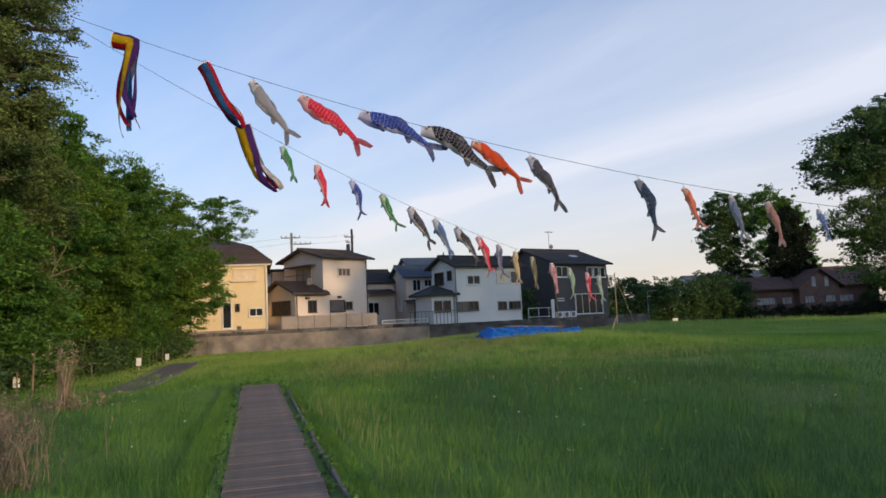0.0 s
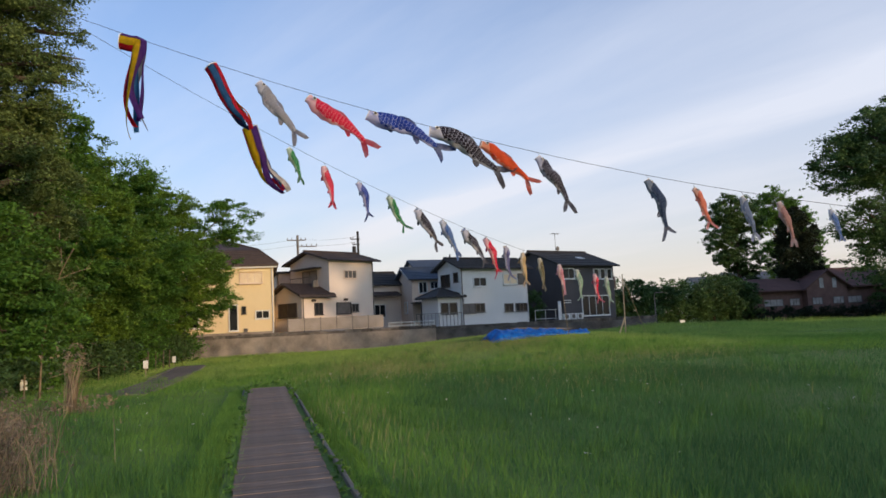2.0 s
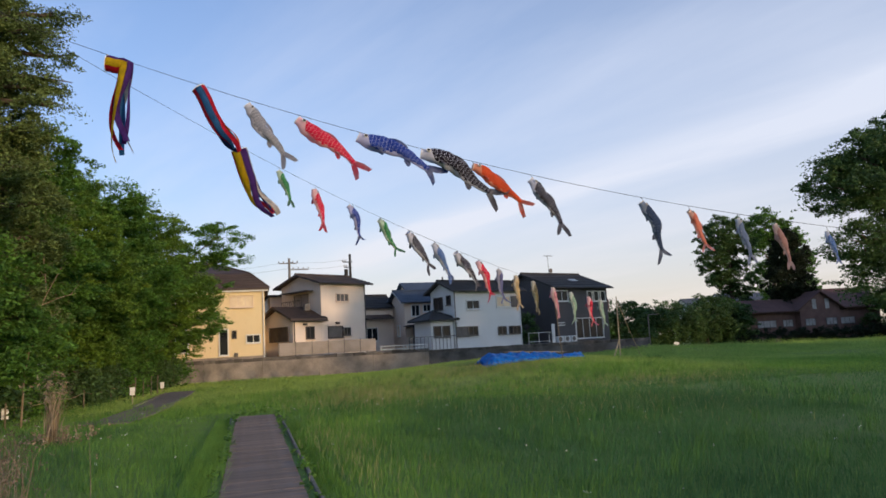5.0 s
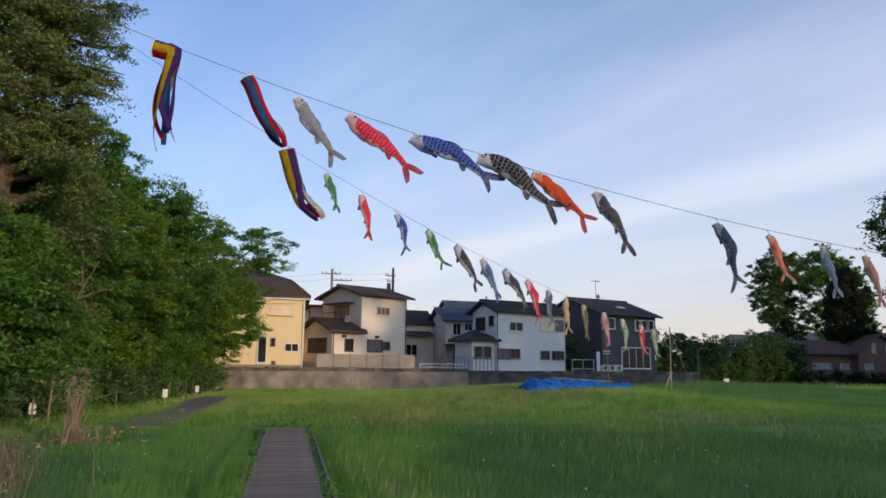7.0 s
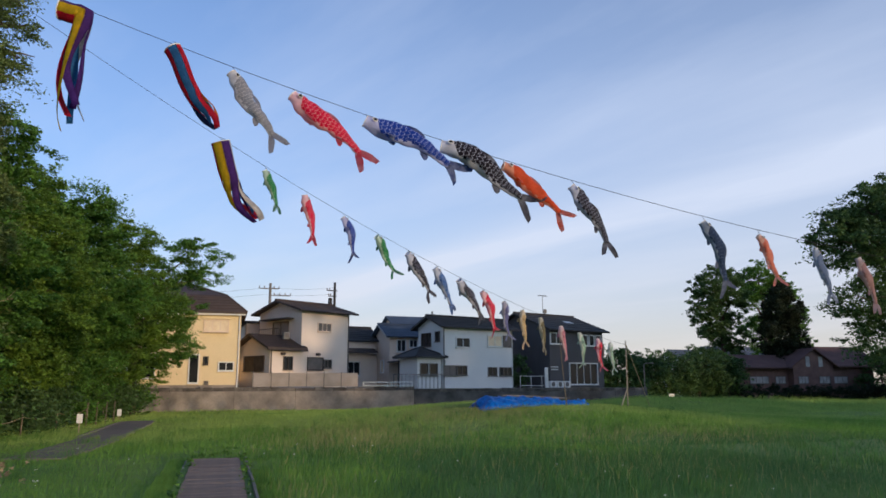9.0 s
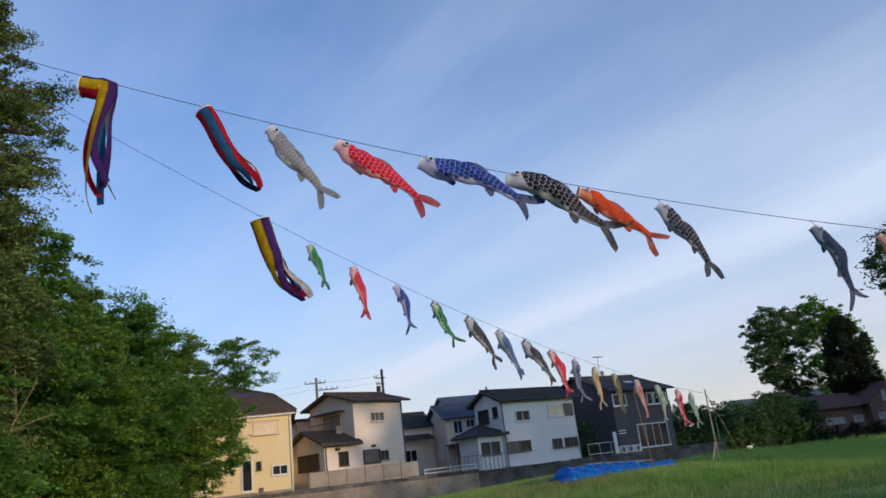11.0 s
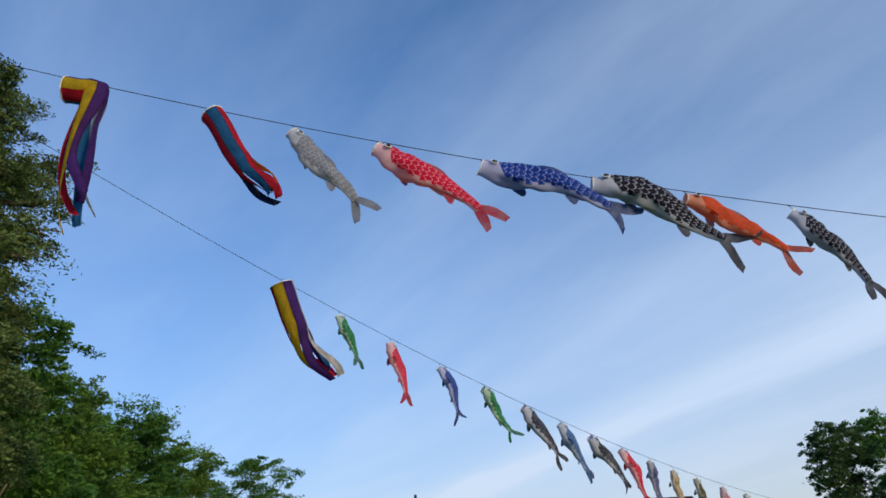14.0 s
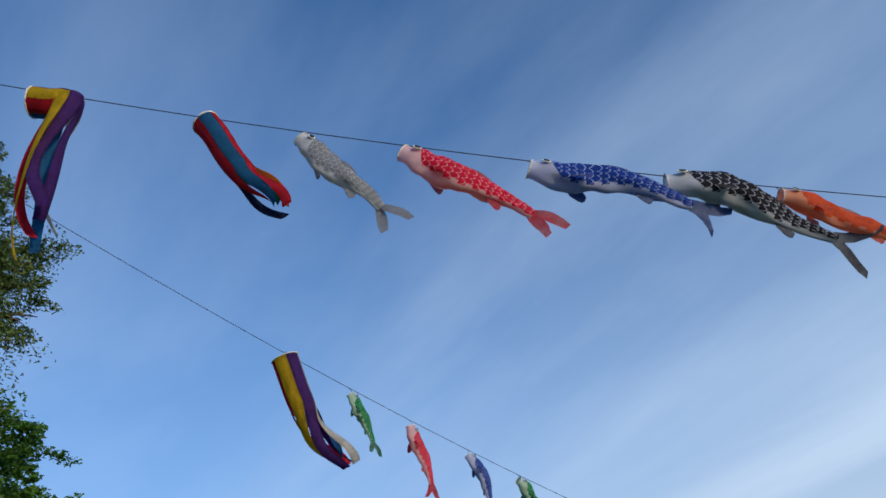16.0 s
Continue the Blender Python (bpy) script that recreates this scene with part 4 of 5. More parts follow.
# ---- park house in the distance ----
def park_house():
    h = thing("park_house", pose(75.8, 100, 0), label="low dark wooden park house with reddish roofs", category="house")
    z0 = -1.2
    part("wall", box(BM(), 0, 10.2, 0, 7, z0, 4.3), M["wood_dark"], h)
    slabs(h, "roof", ([(-0.9, -1.0, 4.2), (11.2, -1.0, 4.2), (11.2, 3.5, 6.3), (0.6, 3.5, 6.3)], [(11.2, 8, 4.2), (-0.9, 8, 4.2), (0.6, 3.5, 6.3), (11.2, 3.5, 6.3)]), 0.2, M["barn_roof"])
    g = part("gable_wall", BM(), M["wood_dark"], h)
    bm = BM()
    pts = [(9.4, z0), (17.2, z0), (17.2, 4.6), (13.3, 7.0), (9.4, 4.6)]
    fr = [bm.verts.new((x, -1.2, z)) for x, z in pts]
    bk = [bm.verts.new((x, 7, z)) for x, z in pts]
    bm.faces.new(fr)
    bm.faces.new(bk[::-1])
    for i in range(5):
        bm.faces.new((fr[i], bk[i], bk[(i + 1) % 5], fr[(i + 1) % 5]))
    bm.to_mesh(g.data)
    bm.free()
    slabs(h, "gable_roof", ([(8.6, -1.8, 4.25), (13.3, -1.8, 7.25), (13.3, 7.5, 7.25), (8.6, 7.5, 4.25)], [(13.3, -1.8, 7.25), (18.0, -1.8, 4.25), (18.0, 7.5, 4.25), (13.3, 7.5, 7.25)]), 0.2, M["barn_roof"])
    for x in (11.9, 14.4):
        part("gable_panel", box(BM(), x, x + 0.75, -1.26, -1.2, 4.3, 5.9), M["plaster"], h)
    part("east_wing", box(BM(), 17.3, 27, 0.5, 8, z0, 4.6), M["wood_dark"], h)
    slabs(h, "east_roof", ([(15.5, -0.6, 4.5), (28, -0.6, 4.5), (28, 4.2, 7.8), (14.6, 4.2, 7.8)], [(28, 9, 4.5), (15.5, 9, 4.5), (14.6, 4.2, 7.8), (28, 4.2, 7.8)]), 0.2, M["barn_roof"])
    for x0, x1, y in ((2.2, 5.6, 0), (7.0, 8.8, 0), (10.3, 12.1, -1.2), (14.3, 16.3, -1.2), (18.5, 21.5, 0.5)):
        window(h, x0, x1, 1.75, 2.75, y=y, frame="shutter", panes=3, fill="plaster")
    lean = thing("open_shelter", pose(100, 92, 0), label="open shelter with flat pale roof beside the park house", category="shelter")
    part("roof", prism(BM(), [(-4, -2, 4.2), (9, -2, 4.2), (9, 3, 5.0), (-2, 3, 5.0)], 0.2), M["plaster"], lean)
    for x in (-3, 1.5, 6):
        part("post", box(BM(), x, x + 0.2, -1.6, -1.4, -1.2, 4.1), M["wood_dark"], lean)


park_house()


def street_lamp():
    p = thing("street_lamp", pose(40.8, 70, 0), label="grey street lamp with short arm at the meadow's edge", category="street lamp")
    part("pole", tube(BM(), [(0, 0, 0), (0, 0, 3.5), (0.05, 0, 3.7), (0.2, 0, 3.78), (0.75, 0, 3.8)], 0.06, 0.045, 8), M["pole_grey"], p)
    part("lamp_head", box(BM(), 0.7, 1.15, -0.09, 0.09, 3.75, 3.85, 0.02), M["pole_grey"], p)
    g = float(ground_z(46, 70))
    s = thing("small_sign", pose(45.2, 72, g), label="small white sign board on short legs", category="sign")
    part("board", box(BM(), -0.3, 0.3, -0.02, 0.02, 0.5, 0.85), M["white"], s)
    for x in (-0.3, 0.3):
        part("leg", box(BM(), x - 0.03, x + 0.03, -0.02, 0.02, -0.05, 0.5), M["white"], s)


street_lamp()


# ---- trees ----
def leaves_mesh(name, centres, radii, per, size, material, flat=0.6, droop=0.0):
    """Sprays of small pointed leaves: each spray is a flattened, tilted tuft round one of the given centres."""
    k = len(centres)
    n = k * per
    c = np.repeat(np.asarray(centres), per, 0)
    r = np.repeat(np.asarray(radii), per)[:, None]
    d = rng.normal(0, 1, (n, 3))
    d /= np.linalg.norm(d, axis=1)[:, None] + 1e-9
    turn = rng.uniform(0, 3.1416, k)
    longer = rng.uniform(1.0, 1.7, k)
    ct, st = np.repeat(np.cos(turn), per), np.repeat(np.sin(turn), per)
    o = d * r * (rng.uniform(0, 1, n)[:, None] ** 0.55) * np.array([1, 1, flat])
    ox = o[:, 0] * np.repeat(longer, per)
    oy = o[:, 1] / np.repeat(longer, per) ** 0.6
    o[:, 0], o[:, 1] = ox * ct - oy * st, ox * st + oy * ct
    o[:, 2] += ox * np.repeat(rng.normal(0, 0.30, k), per) - droop * (np.abs(o[:, 0]) + np.abs(o[:, 1])) ** 1.3
    p = c + o
    a = rng.normal(0, 1, (n, 3)) * np.array([1, 1, 0.5])
    a /= np.linalg.norm(a, axis=1)[:, None]
    b = np.cross(a, rng.normal(0, 1, (n, 3)) * np.array([0.7, 0.7, 1]) + np.array([0, 0, 0.6]))
    b /= np.linalg.norm(b, axis=1)[:, None] + 1e-9
    s = size * rng.uniform(0.6, 1.4, n)[:, None]
    v = np.stack([p - a * s * 0.8 + b * s * 0.55, p - a * s * 0.8 - b * s * 0.55, p + a * s * 1.3], 1).reshape(-1, 3)
    return quick_mesh(name, v, np.arange(3 * n), np.full(n, 3), material)


def tree(label, base, top, lobes, clumps, per, size, material, trunk=0.3, name="tree", flat=0.6, clump=(0.6, 1.2), droop=0.0, kindname="tree", inner=0.55):
    """A tapered trunk with limbs to each lobe of the crown, and leaf clumps over the lobes. lobes: (x, y, z, rx, ry, rz) from the base."""
    t = thing(name, pose(*base), label=label, category=kindname)
    bm = BM()
    zs = np.linspace(-1.1, top, 7)
    line = [(0.18 * math.sin(i * 1.3), 0.15 * math.sin(i * 1.9 + 1), z) for i, z in enumerate(zs)]
    tube(bm, line, trunk, trunk * 0.25, 8)
    part("trunk", bm, M["bark"], t, smooth=True)
    for x, y, z, rx, ry, rz in lobes:
        bm = BM()
        start = Vector((0, 0, max(0.4, min(z - rz * 0.8, top * 0.75))))
        end = Vector((x, y, z))
        mid = start.lerp(end, 0.5) + Vector((0, 0, 0.1 * (end - start).length))
        tube(bm, [start, mid, end], trunk * 0.45, trunk * 0.14, 6)
        for k in range(7):
            d = Vector(rng.normal(0, 1, 3).tolist()).normalized()
            tip = end + Vector((d.x * rx, d.y * ry, d.z * rz * 0.8)) * 0.85
            tube(bm, [mid.lerp(end, rng.uniform(0.3, 1.0)), (end + tip) / 2 + Vector((0, 0, 0.12 * rz)), tip], trunk * 0.13, trunk * 0.03, 4)
        part("limb", bm, M["bark"], t)
    vol = np.array([l[3] * l[4] + l[4] * l[5] + l[3] * l[5] for l in lobes])
    counts = np.maximum(4, (clumps * vol / vol.sum()).astype(int))
    cs, rs = [], []
    for (x, y, z, rx, ry, rz), k in zip(lobes, counts):
        d = rng.normal(0, 1, (k, 3))
        d /= np.linalg.norm(d, axis=1)[:, None]
        rad = inner + (1.08 - inner) * rng.uniform(0, 1, k) ** 0.7
        sprig = rng.uniform(0, 1, k) < 0.16
        rad = np.where(sprig, rng.uniform(1.02, 1.24, k), rad)
        wob = 1 + 0.18 * np.sin(d[:, 0] * 7 + x) * np.sin(d[:, 2] * 6 + y)
        cs.append(np.array([x, y, z]) + d * (rad * wob)[:, None] * np.array([rx, ry, rz]))
        rs.append(rng.uniform(*clump, k) * np.where(sprig, 0.55, 1.0))
    me = leaves_mesh("crown", np.concatenate(cs), np.concatenate(rs), per, size, M[material], flat, droop)
    ob = new("crown", me)
    ob.parent = t
    return t


def left_wood():
    # conifer with layered sprays, top out of sight
    lobes = []
    for i in range(15):
        z = 3.5 + i * 0.98
        w = 2.6 * (1 - (z / 20.5) ** 2) + 0.35
        for k in range(4):
            a = i * 1.1 + k * 1.57 + rng.uniform(-0.3, 0.3)
            q = w * rng.uniform(0.55, 1.0)
            lobes.append((q * math.cos(a), q * math.sin(a), z + rng.uniform(-0.3, 0.3), 1.15, 1.15, 0.42))
    for i in range(6):
        a = -0.5 + 0.2 * i
        q = 2.2 + 0.7 * abs(math.sin(i * 2.3))
        lobes.append((q * math.cos(a), q * math.sin(a), 9.8 + i * 1.05, 0.9, 0.7, 0.2))
    tree("tall old conifer with layered olive-green sprays", (-9.6, 28.5, -0.1), 18.5, lobes, 1250, 180, 0.052, "leaf_c", 0.38, "conifer_tree", 0.42, (0.35, 0.75), 0.40)
    # undergrowth and broadleaf trees along the wood's edge
    F, Y, D = "leaf_a", "leaf_b", "leaf_d"
    specs = [
        ("fresh green broadleaf tree at the wood's edge", (-9.6, 25.5), 6.0, F, [(0.3, 0, 4.0, 2.3, 2.3, 2.0), (1.5, 0.6, 2.2, 1.9, 1.9, 1.6), (-1.2, 1, 5.0, 2.2, 2.2, 1.8)], 430),
        ("fresh green broadleaf tree with dense crown", (-9.4, 32.0), 10.0, F, [(0, 0, 7.2, 2.5, 2.6, 2.6), (1.3, 0.4, 4.4, 2.2, 2.4, 2.0), (0.2, -1.2, 2.6, 2.2, 2.2, 1.9), (-1.0, 0.3, 8.6, 2, 2, 1.9), (1.0, -0.2, 8.7, 1.7, 1.8, 1.3)], 680),
        ("yellowish green broadleaf tree", (-8.9, 37.5), 10.0, Y, [(0, 0, 6.6, 2.4, 2.6, 2.6), (1.4, 0.2, 4.6, 2.2, 2.4, 2.0), (0.9, 0.6, 2.3, 2.4, 2.4, 1.8), (0.3, 0.5, 8.9, 1.4, 1.5, 1.4)], 620),
        ("mixed green broadleaf tree leaning over the path", (-8.4, 43.5), 10.5, F, [(0.6, 0, 7.6, 2.6, 2.6, 2.4), (2.0, 0.2, 5.0, 2.4, 2.6, 2.0), (1.2, 0.4, 2.6, 2.4, 2.4, 1.9), (1.3, 0, 9.6, 1.3, 1.3, 1.2)], 620),
        ("yellow-green broadleaf tree with low branches", (-7.4, 49.5), 10.0, Y, [(0.6, 0, 6.8, 3.0, 2.6, 2.4), (2.6, -0.4, 4.8, 2.6, 2.4, 1.9), (2.0, 0, 2.6, 2.6, 2.4, 1.7), (1.4, 0.5, 9.2, 1.8, 1.8, 1.3)], 620),
        ("feathery green tree with open spreading branches", (-5.6, 56.0), 11.0, F, [(1.4, 0, 8.8, 2.2, 2.0, 1.2), (3.3, -0.5, 10.3, 1.8, 1.8, 0.8), (3.9, -0.8, 8.6, 1.4, 1.5, 0.6), (1.8, -0.6, 6.4, 2.0, 2.0, 1.1), (1.9, 0, 4.0, 1.9, 1.8, 1.2)], 210),
        ("dark broadleaf tree in the wood behind", (-13.5, 37), 11.0, D, [(0, 0, 7.5, 3.4, 3.6, 3.2), (0.8, 0, 3.5, 3.2, 3.4, 3.0)], 330),
        ("dark broadleaf tree in the wood behind", (-12.5, 46), 11.0, D, [(0, 0, 7.0, 3.4, 3.6, 3.2), (0.8, 0, 3.5, 3.2, 3.4, 3.0)], 330),
        ("dark broadleaf tree in the wood behind", (-11.0, 56), 10.0, D, [(0, 0, 6.0, 3.4, 3.6, 3.2), (0.8, 0, 3.0, 3.2, 3.4, 2.6)], 300),
        ("dark broadleaf tree in the wood behind", (-15.0, 28), 12.0, D, [(0, 0, 8.0, 3.4, 3.6, 3.6), (1.2, 0, 3.5, 3.4, 3.4, 3.2)], 330),
    ]
    for label, (x, y), top, material, lobes, clumps in specs:
        tree(label, (x, y, 0.75 if 30 < y < 52 and x > -10 else 0.2), top * 0.8, lobes, clumps, 150 if material != D else 80, 0.070 if material != D else 0.12, material, 0.2, "broadleaf_tree", 0.34, (0.35, 0.85))
    # low bushes hiding the foot of the wood
    for i in range(9):
        y = 24 + i * 4.0
        lob = [(0, 0, 0.8, 1.6, 2.2, 1.0), (0.5, 1.0, 1.4, 1.3, 1.6, 1.0)]
        # two in three get dark leaves, painting in the shade under the wood
        tree("low leafy bush at the wood's edge", (-9.0 + 0.085 * (y - 24) + rng.uniform(-0.3, 0.3), y, -0.15), 1.0, lob, 70, 60, 0.08, (D, D, F)[i % 3], 0.06, "bush", 0.7, (0.4, 0.8), kindname="bush")


left_wood()


def right_trees():
    # big tree at the meadow's right edge
    big = [(0.5, 0, 16.4, 6.0, 6, 4.2), (-6.0, -1, 14.4, 3.4, 4, 1.9), (-1.2, 0, 18.4, 4.4, 4, 2.4), (5.5, 1, 20.5, 5.0, 5, 3.4), (-4.2, 0, 9.4, 2.8, 3.2, 2.2), (-2.6, -0.5, 5.6, 3.4, 3.5, 2.6), (2.5, 0, 9, 4.5, 4, 4), (6, 0, 15, 5, 5, 6), (-6.6, 0, 16.6, 2.2, 2.5, 1.4)]
    tree("large dark spreading tree at the meadow's edge", (64, 60, 0.3), 18, big, 1000, 90, 0.16, "leaf_d", 0.6, "broadleaf_tree", 0.42, (0.8, 1.6), inner=0.6)
    a = [(-0.4, 0, 18.0, 4.4, 4.2, 3.2), (-3.6, 0, 14.2, 2.2, 3.0, 2.6), (2.2, 0.5, 15.0, 2.3, 3.4, 3.0), (-2.4, 0, 10.4, 1.8, 2.4, 1.6), (0.8, 0, 9.5, 2.4, 3.0, 3.4), (0.2, 0, 4.8, 3.0, 3.0, 3.6)]
    tree("broadleaf tree with airy crown behind the park house", (82.2, 111, 0.3), 16, a, 560, 60, 0.20, "leaf_d", 0.5, "broadleaf_tree", 0.5, (0.6, 1.25))
    b = [(-0.8, 0, 20.4, 3.2, 3.6, 3.0), (3.2, 0, 17.8, 3.0, 3.4, 3.0), (6.6, 0, 13.5, 2.0, 2.6, 2.4), (-3.4, 0, 17.0, 1.8, 2.4, 2.0), (1, 3, 11, 3.4, 3, 4), (7.0, 0, 8.6, 2.4, 2.6, 2.2)]
    tree("broadleaf tree with airy crown behind the park house", (95.5, 116, 0.3), 17, b, 480, 60, 0.20, "leaf_a", 0.5, "broadleaf_tree", 0.5, (0.6, 1.25))
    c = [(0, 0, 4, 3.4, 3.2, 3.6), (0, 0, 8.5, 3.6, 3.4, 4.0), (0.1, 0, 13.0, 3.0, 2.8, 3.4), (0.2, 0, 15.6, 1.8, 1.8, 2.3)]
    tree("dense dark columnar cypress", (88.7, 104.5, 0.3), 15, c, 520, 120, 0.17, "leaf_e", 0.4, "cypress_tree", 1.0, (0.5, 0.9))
    # dark hedge and shrubs closing the far side
    for i, (x, y, w, hgt, material) in enumerate(((40, 84, 3.2, 5.2, "leaf_d"), (46, 86, 4.2, 6.0, "leaf_d"), (52.5, 90, 4.4, 5.6, "leaf_d"), (59, 93, 4.4, 6.4, "leaf_d"), (65, 95, 4.2, 6.8, "leaf_d"),
                                              (70.5, 97, 3.8, 5.6, "leaf_d"), (74, 103, 3.6, 6.6, "leaf_a"), (37.5, 78, 2.2, 3.2, "leaf_a"), (104, 100, 5, 8, "leaf_d"), (112, 98, 5, 9, "leaf_e"))):
        lob = [(0, 0, hgt * 0.5, w, w * 0.8, hgt * 0.5), (w * 0.4, 0, hgt * 0.7, w * 0.6, w * 0.6, hgt * 0.3), (-w * 0.5, -1, hgt * 0.3, w * 0.7, w * 0.6, hgt * 0.32)]
        tree("dark shrubbery at the far edge of the meadow", (x, y, -0.3), hgt * 0.7, lob, 190, 60, 0.17, material, 0.2, "shrub", 0.6, (0.6, 1.2), kindname="shrub")
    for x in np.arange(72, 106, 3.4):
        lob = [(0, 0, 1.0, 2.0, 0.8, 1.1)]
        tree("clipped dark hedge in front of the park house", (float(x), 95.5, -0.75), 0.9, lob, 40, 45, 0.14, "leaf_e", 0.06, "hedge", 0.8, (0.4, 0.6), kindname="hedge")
    tree("shrub beside the charcoal house", (25.6, 66.5, 1.4), 2.0, [(0, 0, 1.4, 0.9, 0.9, 1.4)], 50, 60, 0.09, "leaf_d", 0.06, "shrub", 0.8, (0.3, 0.6), kindname="shrub")
    # low roofs and a mast far behind
    for x, y, w, top in ((100, 150, 6, 9.4), (125, 172, 22, 11.5)):
        f = thing("distant_house", pose(x, y, 0), label="distant grey roof seen above the shrubs", category="house")
        part("wall", gable_body(BM(), w, 8, -0.2, top - 2, top), M["palegrey"], f)
        gable_roof(f, w, 8, top - 2, top, M["roof_blue"], 0.4)


right_trees()


def shade_trees():
    """Unseen tall trees, added out of view to keep the low sun off the eastern houses, the park house and the meadow.
    """
    for i in range(7):
        lob = [(0, 0, 15, 4.6, 4.6, 4.2), (1.5, 1, 9.5, 4.8, 4.8, 4.2), (-1, -1, 4.5, 4.4, 4.4, 4.2)]
        tree("tall unseen tree added behind the viewer to shade the eastern houses", (50 + i * 5.2, -6 + 1.5 * math.sin(i * 2.1), -0.1), 15, lob, 110, 45, 0.46, "leaf_d", 0.4, "broadleaf_tree", 0.7, (0.9, 1.5), inner=0.3)
    for x, y in ((95, 60), (101, 62), (107, 63), (113, 62), (119, 64), (125, 63)):
        lob = [(0, 0, 10.5, 4.4, 4.4, 3.6), (1, 1, 6.0, 4.6, 4.6, 3.6), (-1, -1, 3.2, 4.2, 4.2, 3.0)]
        tree("unseen tree added beside the meadow to shade the park house", (x, y, -0.1), 11, lob, 150, 60, 0.42, "leaf_d", 0.4, "broadleaf_tree", 0.7, (1.0, 1.8), inner=0.3)


shade_trees()


# ---- lines of carp windsocks ----
H1 = Vector((1, -0.12, 0)).normalized()
H2 = Vector((1, 0.6, 0)).normalized()
UP = Vector((0, 0, 1))


def line_1(x):
    """Near cord: height over x, y on its plane."""
    return Vector((x, 18.9 - 0.12 * x, 8.02 - 0.335 * x + 0.0062 * x * x))


def line_2(x):
    return Vector((x, 25.6 + 0.6 * (x + 0.35), 8.62 - 0.385 * x + 0.0068 * x * x))


def cord(name, f, x0, x1, label, ends):
    pts = [ends[0]] + [f(x0 + (x1 - x0) * i / 40) for i in range(41)] + [ends[1]]
    return tagged(part(name, tube(BM(), pts, 0.0065, sides=5), M["black"]), label, "rope")


cord("overhead_rope", line_1, -4.8, 24.0, "long thin dark rope from which carp windsocks hang", [Vector((-9.6, 20.3, 12.4)), Vector((46, 30, 6.0))])
cord("overhead_rope", line_2, -4.6, 19.6, "long thin dark rope from which carp windsocks hang", [Vector((-9.3, 20.4, 12.6)), Vector((20.3, 38.6, 3.62))])


def centre_line(mouth, along, a0, a1, length, n, sway=0.12):
    """Points of a hanging body: leaves the mouth a0 degrees below the cord's direction and ends at a1 degrees."""
    side = along.cross(UP)
    pts, p = [mouth.copy()], mouth.copy()
    for i in range(n):
        s = i / n
        a = radians(a0 + (a1 - a0) * s + 9 * math.sin(s * 7 + mouth.x))
        p = p + (along * math.cos(a) - UP * math.sin(a) + side * sway * math.sin(s * 5 + mouth.x * 2)).normalized() * (length / n)
        pts.append(p.copy())
    return pts


def frames_of(pts, along):
    side0 = along.cross(UP).normalized()
    out = []
    for i, p in enumerate(pts):
        d = (pts[min(i + 1, len(pts) - 1)] - pts[max(i - 1, 0)]).normalized()
        up = side0.cross(d).normalized()
        if up.dot(UP) < 0 and abs(d.z) < 0.9:
            up = -up
        out.append((p, d, up, d.cross(up)))
    return out


